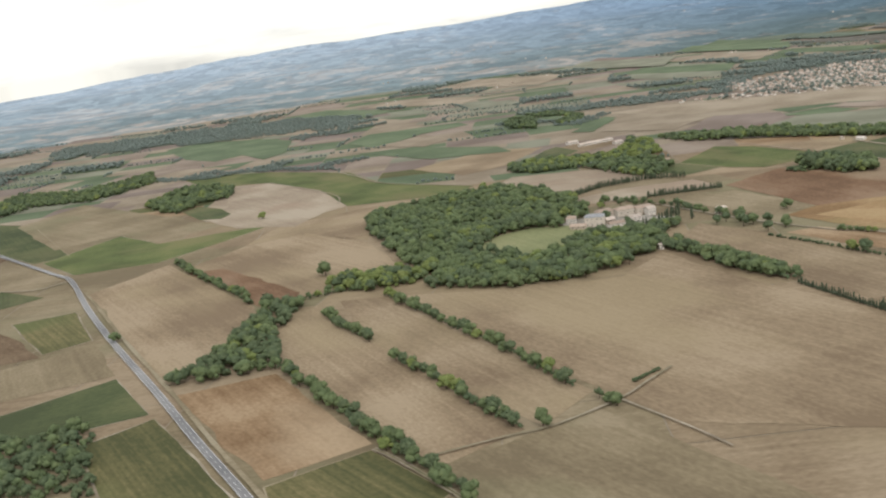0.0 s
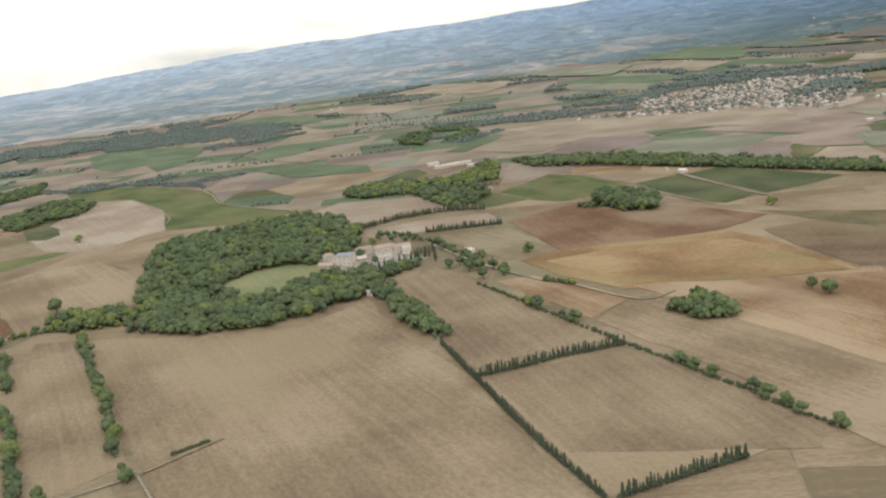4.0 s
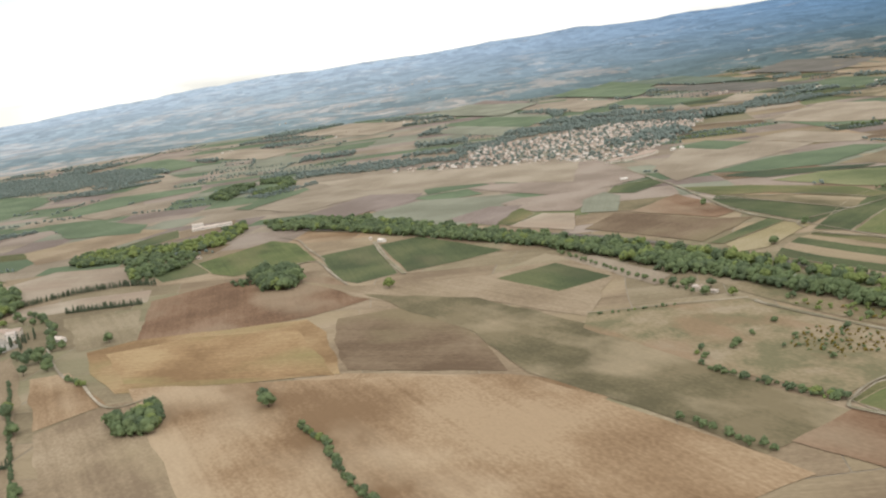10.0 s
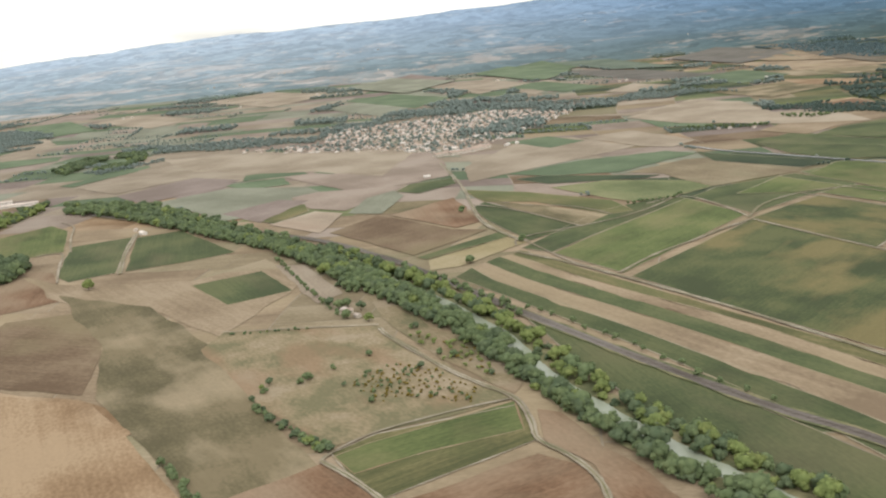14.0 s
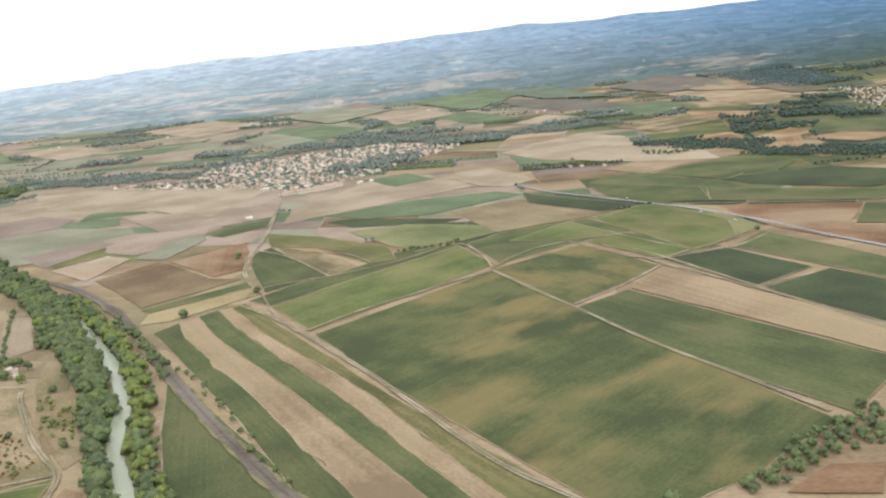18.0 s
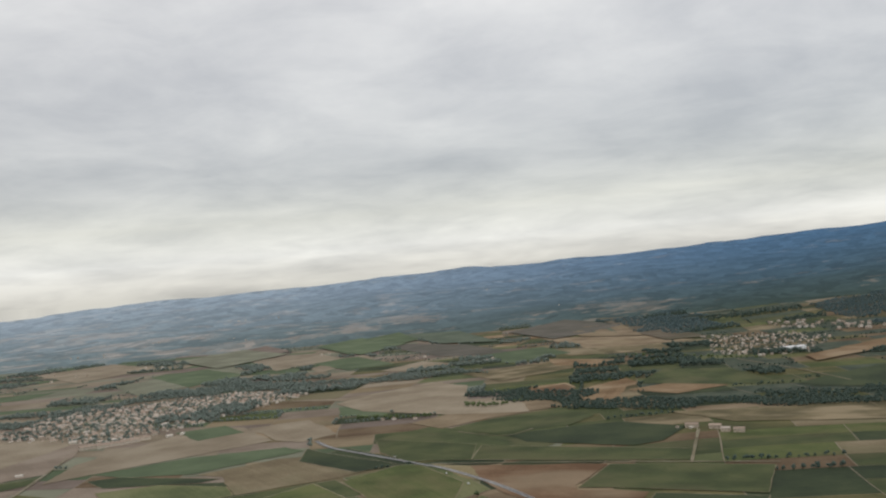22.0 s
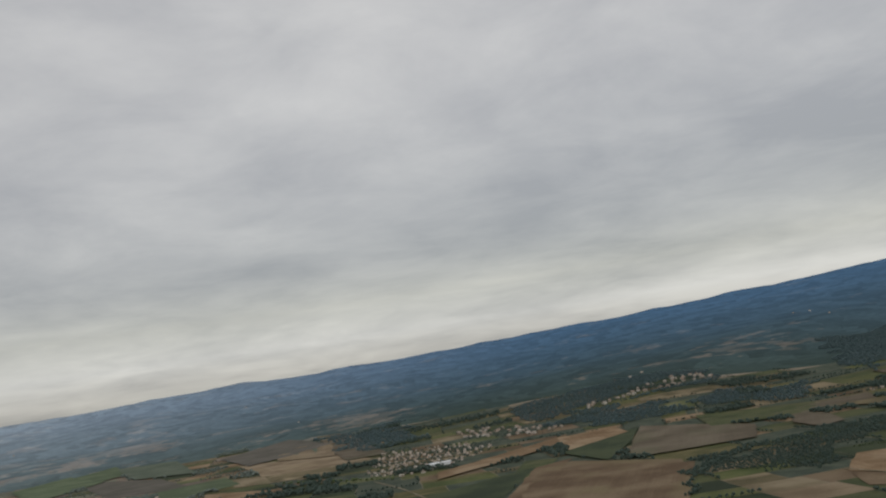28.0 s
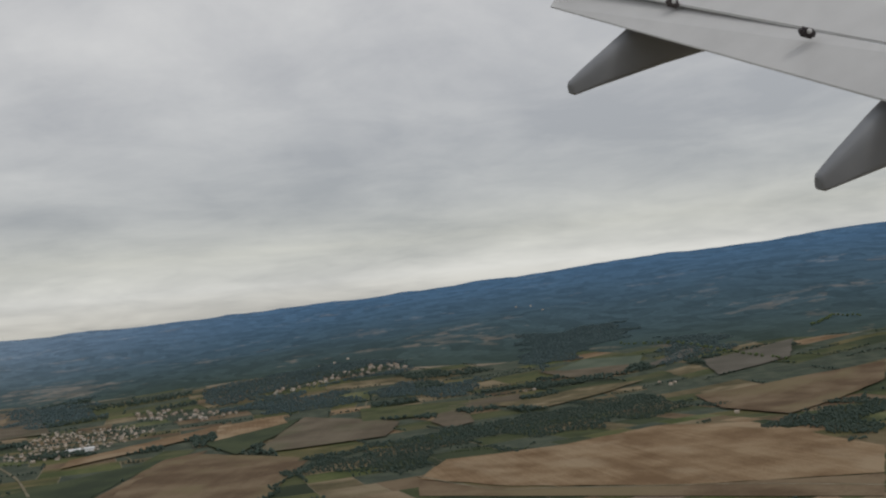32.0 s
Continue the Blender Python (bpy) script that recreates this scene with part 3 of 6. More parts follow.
def crown_set(kind, leaves, size, count=7):
    """One crown of a tree 1 m high: rounded lobes of foliage with leaf sprays standing off them."""
    vs, fs = [], []

    def add(v, f):
        fs.append(f + sum(len(q) for q in vs))
        vs.append(v)

    if kind == "cypress":
        lobes = [(np.array([0, 0, 0.12 + 0.1 * k]), 0.13 * (1 - k / 10.5) + 0.02) for k in range(9)]
        add(ICO_V * (0.1, 0.1, 0.45) + (0, 0, 0.46), ICO_F)
    else:
        lobes = [(np.array([0, 0, 0.64]), 0.29)]
        for k in range(count):
            a = k * 6.28 / count + gen.uniform(-0.4, 0.4)
            far = gen.uniform(0.18, 0.30)
            lobes.append((np.array([math.cos(a) * far, math.sin(a) * far, gen.uniform(0.36, 0.70)]), gen.uniform(0.16, 0.25)))
        for centre, r in lobes:
            a = gen.uniform(0, 6.28)
            spin = np.array([[math.cos(a), math.sin(a), 0], [-math.sin(a), math.cos(a), 0], [0, 0, 1]])
            add(ICO_V @ spin * (r, r, r * 0.9) * gen.uniform(0.85, 1.1, size=(len(ICO_V), 1)) + centre, ICO_F)
    for k in range(leaves):
        centre, r = lobes[gen.integers(len(lobes))]
        u = gen.normal(size=3) + (0, 0, 0.35)
        u /= np.linalg.norm(u)
        n = u * 1.0 + np.array([0, 0, 0.5]) + gen.normal(size=3) * 0.3
        n /= np.linalg.norm(n)
        side = np.cross(n, gen.normal(size=3))
        side /= np.linalg.norm(side)
        other = np.cross(n, side)
        c = centre + u * r * gen.uniform(0.8, 1.08)
        w, h = size * gen.uniform(0.6, 1.3), size * gen.uniform(0.5, 1.0)
        add(np.array([c - side * w, c - other * h + n * 0.02, c + side * w * gen.uniform(0.6, 1.1), c + other * h - n * 0.02]), np.array([[0, 1, 2], [0, 2, 3]]))
    return np.concatenate(vs), np.concatenate(fs)


CLUMPS = {
    "round": [crown_set("round", 210, 0.06, 7) for _ in range(4)],
    "mid": [crown_set("round", 60, 0.085, 5) for _ in range(6)],
    "few": [crown_set("round", 26, 0.12, 3) for _ in range(5)],
    "tuft": [crown_set("round", 12, 0.16, 2) for _ in range(5)],
    "cypress": [crown_set("cypress", 120, 0.045) for _ in range(2)],
}


def cloud_mesh(name, items, m):
    """One mesh of many crowns: items of (x, y, z, size, detail)."""
    vs, fs, n = [], [], 0
    for x, y, z, size, detail in items:
        v, f = CLUMPS[detail][gen.integers(len(CLUMPS[detail]))]
        a = gen.uniform(0, 6.28)
        wide = gen.uniform(0.85, 1.2)
        rot = np.array([[math.cos(a), math.sin(a), 0], [-math.sin(a), math.cos(a), 0], [0, 0, 1]])
        vs.append((v @ rot) * (size * wide, size * wide, size) + (x, y, z))
        fs.append(f + n)
        n += len(v)
    if not vs:
        vs, fs = [np.zeros((3, 3))], [np.array([[0, 1, 2]])]
    vs, fs = np.concatenate(vs), np.concatenate(fs)
    me = bpy.data.meshes.new(name)
    me.vertices.add(len(vs))
    me.vertices.foreach_set("co", vs.astype(np.float32).ravel())
    me.loops.add(fs.size)
    me.loops.foreach_set("vertex_index", fs.astype(np.int32).ravel())
    me.polygons.add(len(fs))
    me.polygons.foreach_set("loop_start", np.arange(0, fs.size, 3, dtype=np.int32))
    me.polygons.foreach_set("use_smooth", np.ones(len(fs), dtype=bool))
    me.update(calc_edges=True)
    me.materials.append(m)
    return me


def trunk_mesh(height, radius):
    bm = bmesh.new()
    bmesh.ops.create_cone(bm, cap_ends=True, segments=7, radius1=radius, radius2=radius * 0.5, depth=height, matrix=Matrix.Translation((0, 0, height / 2)))
    for k in range(4):
        a = k * 1.7
        arm = Matrix.Translation((0, 0, height * 0.8)) @ Euler((0.7, 0, a)).to_matrix().to_4x4() @ Matrix.Translation((0, 0, height * 0.3))
        bmesh.ops.create_cone(bm, cap_ends=False, segments=5, radius1=radius * 0.45, radius2=radius * 0.15, depth=height * 0.6, matrix=arm)
    me = bpy.data.meshes.new("trunk")
    bm.to_mesh(me)
    bm.free()
    me.materials.append(BARK)
    return me


def tree_kind(kind, leaf, variant, label, category, group):
    root = new(category, None)
    root.empty_display_size = 0.2
    crown = new("crown", cloud_mesh("crown", [(0, 0, 0, 1.0, kind)], LEAF[leaf]))
    trunk = new("trunk", trunk_mesh(0.38 if kind != "cypress" else 0.2, 0.035))
    crown.parent = trunk.parent = root
    return tagged(root, label, category, group)


TREES = {
    "round": [tree_kind("round", leaf, k, label, "tree", "hedgerow trees") for k, (leaf, label) in enumerate([("wood", "full round green field tree in leaf"), ("wood", "broad green hedgerow tree beside a field"), ("dark", "dark green oak tree at a field edge"), ("light", "light green tree at a field edge")])],
    "cypress": [tree_kind("cypress", "cypress", k, "slim dark cypress in a windbreak row", "cypress", "cypress windbreak") for k in range(2)],
    "low": [tree_kind("round", "dark", 0, "low dark green bush on a field boundary", "bush", "field bushes")],
}
USED = {k: 0 for k in TREES}
FIRST = {k: list(v) for k, v in TREES.items()}


def plant(kind, x, y, size):
    """One tree as a thing of its own; the first of each sort is the original."""
    USED[kind] += 1
    m = Matrix.LocRotScale((x, y, ground_height(x, y)), Euler((0, 0, rng.uniform(0, 6.28))), (size * rng.uniform(0.85, 1.2), size * rng.uniform(0.85, 1.2), size))
    if FIRST[kind]:
        FIRST[kind].pop().matrix_basis = m
        return
    pick = rng.choices(TREES[kind], weights=[4, 3, 3, 1][: len(TREES[kind])])[0]
    made = copy_thing(pick, Matrix.Identity(4))
    made.matrix_basis = m


def along(points, gap, width):
    out = []
    for (ax, ay), (bx, by) in zip(points, points[1:]):
        d = math.hypot(bx - ax, by - ay)
        n = max(1, round(d / gap))
        for k in range(n):
            f = (k + rng.uniform(0.2, 0.8)) / n
            out.append((ax + (bx - ax) * f + rng.uniform(-width, width), ay + (by - ay) * f + rng.uniform(-width, width)))
    return out


def hedge(kind, points, gap, size, width):
    size = size * 1.22 if kind == "round" else size
    spots = along(points, gap, width)
    if USED[kind] + len(spots) < 290:
        for x, y in spots:
            plant(kind, x, y, size * rng.uniform(0.65, 1.15))
        if kind == "cypress":
            low = [(x, y, ground_height(x, y), size * rng.uniform(0.34, 0.5), "few") for x, y in along(points, gap * 0.7, width * 0.4)]
            tagged(new("hedge_undergrowth", cloud_mesh("hedge_undergrowth", low, LEAF["cypress"])), "dense dark lower growth of a cypress row", "hedge", kind="stuff")
        if kind == "round" and width >= 1.0:
            low = [(x, y, ground_height(x, y), size * rng.uniform(0.3, 0.5), "few") for x, y in along(points, gap * 0.5, width * 0.7)]
            tagged(new("hedge_undergrowth", cloud_mesh("hedge_undergrowth", low, LEAF["dark"])), "low dark green scrub under a hedgerow", "hedge", kind="stuff")
        return
    items = [(x, y, ground_height(x, y), size * rng.uniform(0.7, 1.15), "mid" if kind != "cypress" else "cypress") for x, y in spots]
    tagged(new("hedgerow", cloud_mesh("hedgerow", items, LEAF["cypress" if kind == "cypress" else "wood"])), "uneven row of green hedgerow trees between fields", "hedgerow", kind="stuff")


def inside(x, y, poly):
    hit = False
    for (ax, ay), (bx, by) in zip(poly, poly[1:] + poly[:1]):
        if (ay > y) != (by > y) and x < (bx - ax) * (y - ay) / (by - ay) + ax:
            hit = not hit
    return hit


def scatter(poly, gap):
    xs, ys = [p[0] for p in poly], [p[1] for p in poly]
    out = []
    y = min(ys)
    while y < max(ys):
        x = min(xs)
        while x < max(xs):
            px, py = x + rng.uniform(-0.45, 0.45) * gap, y + rng.uniform(-0.45, 0.45) * gap
            if inside(px, py, poly):
                out.append((px, py))
            x += gap
        y += gap
    return out


def woodland(kind, points, gap, size):
    """A wood with an uneven edge; beyond the near ground its crowns are small clumps."""
    near = gap < 4.5
    gap, size = (gap * 1.1, size * 1.3) if near else (gap * 0.66, size * 0.66) if gap < 8 else (gap, size)
    stray = 0.0 if near else 22.0
    xs, ys = [p[0] for p in points], [p[1] for p in points]
    wide = [(min(xs) - stray, min(ys) - stray), (max(xs) + stray, min(ys) - stray), (max(xs) + stray, max(ys) + stray), (min(xs) - stray, max(ys) + stray)]
    spots = []
    for x, y in scatter(points if near else wide, gap):
        dx, dy = (noise.noise(Vector((x * 0.021, y * 0.021, k))) * 2.2 * stray for k in (1, 8))
        if (near or inside(x + dx, y + dy, points)) and not any(inside(x, y, c) for c in CLEARINGS):
            spots.append((x, y))
    west = sum(xs) / len(xs) < 640
    shares = ((kind, 0.64), ("light" if kind != "light" else "wood", 0.14 if near else 0.0), ("dark" if kind != "dark" else "wood", 1.0))
    for tone, share in shares:
        chosen = {p for p in spots if rng.random() < share}
        cut = [p for p in spots if p not in chosen]
        items = [(x, y, ground_height(x, y) - 0.12 * size, size * rng.choice((0.6, 0.8, 1.0, 1.0, 1.2)) * rng.uniform(0.85, 1.1), "mid" if near else "few" if gap < 3.2 else "tuft") for x, y in spots if (x, y) in chosen]
        spots = cut
        # woods beyond the near ground take the leaf colours with painted haze
        tone = tone if near else "hazed" if west else "hill_hazed" if gap > 4.2 else "far_hazed"
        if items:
            label = {"wood": "dense green broadleaf woodland canopy", "light": "light yellow-green tree crowns in woodland", "dark": "dark green pines and oaks in woodland", "far_hazed": "woodland on far slopes, grey-green with painted haze", "hill_hazed": "woodland below the hills, blue haze in its leaf colour", "hazed": "woodland on the plain, paled by painted haze"}[tone]
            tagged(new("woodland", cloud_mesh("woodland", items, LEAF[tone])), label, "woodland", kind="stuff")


def trees(kind, points, size):
    for x, y in points:
        plant(kind, x, y, size * rng.uniform(1.15, 1.6))


# ---- the patchwork of fields under and beyond the near ones
PATCH = ["stubble", "stubble2", "redstub", "pale", "soil", "vine", "vine2", "vinedry", "olive", "grass", "vinedark", "straw", "drytan", "dryrose", "drygreen", "drygrey", "drybrown", "heath"]
WIDE = [6, 4, 5, 4, 4, 4, 2, 3, 4, 2, 3, 1] + [0] * 6
GREEN = [1, 2, 2, 1, 4, 8, 4, 4, 5, 3, 6, 0] + [0] * 6
HEATH = [0, 0, 1, 0, 2, 6, 1, 2, 6, 1, 6, 0] + [0] * 5 + [20]


def patchwork():
    cells, edges = [], []

    def cut(x0, y0, x1, y1, deep):
        w, h = x1 - x0, y1 - y0
        cy = (y0 + y1) / 2
        small = 40 if cy < 900 else 46 if cy < 1500 else 58
        if w < small * 1.9 and h < small * 1.3 or deep > 14:
            cells.append((x0, y0, x1, y1))
            return
        f = rng.uniform(0.35, 0.65)
        if w / 1.5 > h:
            cut(x0, y0, x0 + w * f, y1, deep + 1)
            cut(x0 + w * f, y0, x1, y1, deep + 1)
        else:
            cut(x0, y0, x1, y0 + h * f, deep + 1)
            cut(x0, y0 + h * f, x1, y1, deep + 1)

    cut(-1450, 60, 2550, 2050, 0)
    vs, fs, mats, far = [], [], [], []
    warp = lambda x, y: (x + 60 * noise.noise(Vector((x * 0.0031, y * 0.0031, 0))), y + 55 * noise.noise(Vector((x * 0.0027, y * 0.0027, 5))))
    for x0, y0, x1, y1 in cells:
        cx, cy = (x0 + x1) / 2, (y0 + y1) / 2
        if math.hypot(cx - CENTRE.x, cy - CENTRE.y) > 1975:
            continue
        near = -300 < cx < 860 and cy < 660
        right = cx > 640 and cy > 280
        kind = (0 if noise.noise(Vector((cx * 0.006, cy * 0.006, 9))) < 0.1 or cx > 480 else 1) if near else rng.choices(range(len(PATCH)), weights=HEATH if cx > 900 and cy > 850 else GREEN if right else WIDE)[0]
        # far western cells also take the field colours that hold painted haze
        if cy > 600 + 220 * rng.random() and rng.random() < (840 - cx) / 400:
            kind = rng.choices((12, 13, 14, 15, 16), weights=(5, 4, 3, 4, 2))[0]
        n = 3
        base = len(vs)
        for j in range(n + 1):
            for i in range(n + 1):
                x, y = warp(x0 + (x1 - x0) * (0.006 + 0.988 * i / n), y0 + (y1 - y0) * (0.006 + 0.988 * j / n))
                vs.append((x, y, ground_height(x, y) + 0.1))
        for j in range(n):
            for i in range(n):
                a = base + j * (n + 1) + i
                fs.append((a, a + 1, a + n + 2, a + n + 1))
                mats.append(kind)
        if not near:
            corners = [warp(*p) for p in ((x0, y0), (x1, y0), (x1, y1), (x0, y1))]
            for a, b in zip(corners, corners[1:]):
                if rng.random() < (0.04 if cy < 900 else 0.15):
                    edges.append((a, b))
            if rng.random() < (0.0 if cy < 1050 else 0.12):
                far.append(corners)
    quads = n * n
    order = sorted(range(len(fs) // quads), key=lambda k: math.hypot(vs[fs[k * quads][0]][0] - 480, vs[fs[k * quads][0]][1] - 420))
    single = set(order[:300])

    def tract(name, which):
        vv, ff, mm = [], [], []
        for k in which:
            base = len(vv)
            low = min(fs[k * quads])
            vv += vs[low : low + (n + 1) ** 2]
            ff += [tuple(i - low + base for i in f) for f in fs[k * quads : (k + 1) * quads]]
            mm += mats[k * quads : (k + 1) * quads]
        me = bpy.data.meshes.new(name)
        me.from_pydata(vv, [], ff)
        used = sorted(set(mm))
        for k in used:
            me.materials.append(CROPS[PATCH[k]][0])
        me.polygons.foreach_set("material_index", [used.index(k) for k in mm])
        return new(name, me)

    whole = tagged(tract("field_patchwork", [k for k in range(len(fs) // quads) if k not in single]), "patchwork of tan, brown and green farm fields", "fields", kind="stuff")
    for k in sorted(single):
        tract("field", [k]).parent = whole
    west, east = [], []
    for a, b in edges:
        for x, y in along([a, b], 4.5, 0.9):
            (west if x < 640 + 0.3 * (y - 700) else east).append((x, y, ground_height(x, y) - 0.3, rng.uniform(2.4, 4.6), "tuft"))
    for poly in far:
        for x, y in scatter(poly, 6.2 if poly[0][1] < 1500 else 7.5):
            (west if x < 640 + 0.3 * (y - 700) else east).append((x, y, ground_height(x, y) - 0.8, rng.uniform(5, 8), "tuft"))
    for items, tone, label in ((west, "hazed", "hedges and copses out on the plain, paled by painted haze"), (east, "far_hazed", "far hedges and copses among fields, grey-green with painted haze")):
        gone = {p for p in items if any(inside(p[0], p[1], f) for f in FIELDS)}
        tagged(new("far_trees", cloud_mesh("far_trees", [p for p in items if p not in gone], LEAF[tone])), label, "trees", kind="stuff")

# -- farmland where the flight begins
field("stubble", [(-213, 458), (-188, 508), (-113, 398), (-109, 369), (-110, 334), (-124, 306), (-165, 375)])
field("redstub", [(-116, 296), (-84, 307), (-43, 241), (-70, 225)])
field("vinedry", [(-69, 221), (-43, 237), (-20, 208), (-34, 189), (-59, 196)])
field("stubble", [(-96, 351), (-84, 389), (-1, 240), (-24, 222), (-79, 313)])
field("stubble", [(-74, 391), (-55, 390), (20, 262), (4, 241), (-58, 338)])
field("stubble", [(-52, 389), (-21, 384), (45, 379), (68, 412), (92, 352), (118, 307), (130, 272), (152, 217), (141, 200), (40, 235), (17, 272)])
field("stubble2", [(-24, 222), (20, 249), (47, 209), (78, 165), (34, 160), (-7, 186)])
field("soil", [(-249, 424), (-192, 357), (-211, 352)])
field("vinedry", [(-233, 415), (-206, 425), (-177, 374), (-193, 361)])
field("stubble2", [(-207, 344), (-173, 367), (-148, 324), (-188, 307)])
field("vine", [(-180, 292), (-146, 320), (-120, 281), (-164, 263)])
field("vinedry", [(-135, 260), (-117, 277), (-72, 211), (-111, 219)])
field("vine", [(-287, 497), (-239, 463), (-259, 443)])
field("vine", [(-419, 748), (-364, 713), (-272, 569), (-289, 556), (-349, 616)])
field("vine2", [(-283, 555), (-258, 620), (-217, 575), (-146, 597), (-169, 557), (-197, 517), (-244, 510)])
field("stubble2", [(-378, 715), (-358, 797), (-186, 615), (-218, 579), (-259, 624), (-293, 595)])
field("pale", [(-220, 664), (-226, 802), (-200, 850), (-122, 714), (-102, 631), (-141, 594), (-189, 632)])
field("stubble", [(-173, 491), (-152, 532), (-119, 553), (-76, 507), (-51, 440), (-77, 424), (-91, 400), (-114, 411)])
field("stubble", [(-152, 532), (-140, 586), (-17, 647), (-2, 623), (-81, 581), (-76, 511), (-119, 553)])
field("vine2", [(-316, 915), (-210, 865), (-126, 797), (-87, 711), (-18, 650), (-33, 626), (-104, 629), (-137, 716), (-194, 793), (-249, 804)])
field("pale", [(-221, 764), (-193, 789), (-137, 707), (-111, 639), (-130, 578), (-171, 595), (-218, 657), (-202, 688)])
COURT = [(38, 459), (28, 497), (40, 501), (61, 503), (89, 478), (82, 466), (67, 461), (59, 457), (51, 455)]
field("court", COURT)
field("meadow", [(-17, 455), (-5, 482), (12, 493), (34, 487), (41, 471), (32, 442), (18, 419), (3, 421)])
field("stubble", [(76, 425), (94, 459), (116, 427), (166, 333), (118, 315)])
field("stubble", [(122, 303), (168, 325), (182, 301), (208, 249), (189, 237), (154, 222), (141, 254)])
field("stubble", [(122, 307), (173, 321), (190, 298), (214, 258), (207, 239), (146, 247)])
field("pale", [(-10, 628), (9, 667), (80, 655), (94, 596), (51, 587), (18, 574)])
field("pale", [(37, 556), (73, 573), (116, 576), (126, 545), (82, 541), (54, 536)])
field("stubble2", [(86, 526), (129, 529), (153, 467), (128, 457)])
field("redstub", [(124, 421), (140, 425), (178, 379), (160, 357)])
field("stubble", [(162, 354), (178, 378), (195, 382), (232, 385), (263, 343), (279, 311), (321, 243), (284, 230), (221, 237), (189, 307)])
field("redsoil", [(153, 467), (128, 546), (167, 578), (227, 559), (262, 501), (234, 477), (186, 465)])
field("rust", [(134, 454), (153, 467), (234, 473), (249, 448), (267, 389), (232, 389), (176, 391), (152, 420)])
field("soil", [(250, 469), (288, 479), (309, 448), (322, 407), (331, 375), (269, 393), (255, 435)])
field("redstub", [(232, 385), (269, 389), (332, 371), (367, 351), (329, 236), (279, 315), (261, 347), (244, 373)])
field("vine", [(85, 636), (106, 662), (142, 607), (116, 593)])
field("redstub", [(180, 395), (246, 387), (303, 377), (339, 366), (358, 345), (382, 314), (401, 290), (410, 277), (376, 258), (251, 273)])
field("rust", [(146, 448), (183, 462), (234, 456), (265, 388), (175, 402)])
field("vine2", [(121, 641), (157, 695), (180, 673), (208, 610), (195, 601), (162, 588), (144, 602)])
field("vine", [(207, 622), (239, 640), (267, 550), (247, 536), (234, 549)])
field("vine", [(243, 637), (267, 650), (324, 581), (301, 565), (272, 551)])
field("vine", [(488, 434), (497, 429), (532, 383), (570, 336), (580, 321), (551, 324), (535, 352), (512, 389)])
field("vine", [(-428, 1228), (-399, 1284), (-267, 1190), (-263, 1065), (-303, 1015), (-353, 1072)])
field("stubble", [(-69, 765), (-7, 834), (39, 803), (6, 726), (-26, 704)])
field("stubble", [(-371, 894), (-325, 975), (-267, 951), (-312, 843)])
field("stubble", [(-403, 1316), (-295, 1337), (-216, 1392), (-116, 1244), (-198, 1177)])
field("vine", [(-238, 691), (-230, 708), (-206, 684), (-191, 655), (-194, 640), (-211, 645)])
field("redsoil", [(-169, 480), (-150, 482), (-96, 414), (-94, 399), (-112, 398), (-140, 442)])
# -- the slope down to the river
field("stubble", [(211, 554), (248, 530), (317, 521), (347, 560), (378, 518), (378, 493), (363, 432), (315, 477), (282, 476)])
field("stubble2", [(317, 521), (347, 560), (362, 537), (332, 536)])
field("vine", [(322, 514), (352, 535), (378, 495), (352, 477)])
field("pale", [(356, 545), (373, 542), (404, 486), (395, 471)])
field("olive", [(255, 510), (314, 481), (364, 420), (398, 360), (430, 313), (401, 290), (382, 318), (338, 371), (316, 426)])
field("scrub", [(360, 417), (363, 437), (427, 436), (436, 421), (484, 355), (464, 343), (441, 333), (431, 325), (402, 356)])
field("scrub", [(434, 433), (417, 476), (425, 474), (488, 373), (484, 359), (457, 394)])
field("vinedry", [(432, 321), (443, 333), (487, 351), (491, 325), (450, 293), (441, 305)])
field("redsoil", [(491, 346), (498, 343), (531, 279), (513, 271), (506, 308), (493, 324)])
field("redsoil", [(409, 297), (432, 316), (458, 282), (434, 269)])
field("redsoil", [(455, 291), (491, 316), (503, 308), (509, 284), (500, 266), (466, 269)])
field("vine2", [(433, 319), (442, 327), (484, 353), (487, 332), (460, 320), (441, 308)])
# -- vineyards beyond the railway
field("vine", [(454, 501), (461, 516), (473, 492), (526, 418), (580, 337), (607, 291), (609, 267), (597, 265), (570, 328), (529, 394), (488, 453)])
field("stubble", [(461, 516), (467, 525), (489, 489), (543, 417), (601, 334), (628, 290), (625, 274), (609, 267), (607, 291), (580, 337), (526, 418), (473, 492)])
field("vine", [(467, 525), (474, 534), (504, 488), (560, 413), (613, 334), (640, 298), (625, 274), (628, 290), (601, 334), (543, 417), (489, 489)])
field("stubble", [(474, 534), (480, 537), (515, 485), (571, 413), (622, 333), (645, 303), (640, 298), (613, 334), (560, 413), (504, 488)])
field("vinedry", [(480, 537), (484, 545), (528, 483), (579, 411), (640, 331), (655, 310), (645, 303), (622, 333), (571, 413), (515, 485)])
field("vinegold", [(534, 486), (608, 583), (646, 505), (698, 414), (721, 373), (702, 355), (690, 340), (676, 330), (658, 312), (643, 332), (580, 417)])
field("vine2", [(501, 535), (517, 559), (583, 647), (607, 595), (531, 492)])
field("vine", [(485, 549), (529, 626), (574, 660), (583, 647), (517, 561), (500, 537)])
field("vinedry", [(442, 725), (487, 702), (540, 655), (549, 623), (535, 616), (492, 667), (460, 677)])
field("vine", [(453, 660), (460, 677), (516, 593), (489, 564), (463, 624)])
field("olive", [(464, 676), (494, 657), (534, 616), (518, 589)])
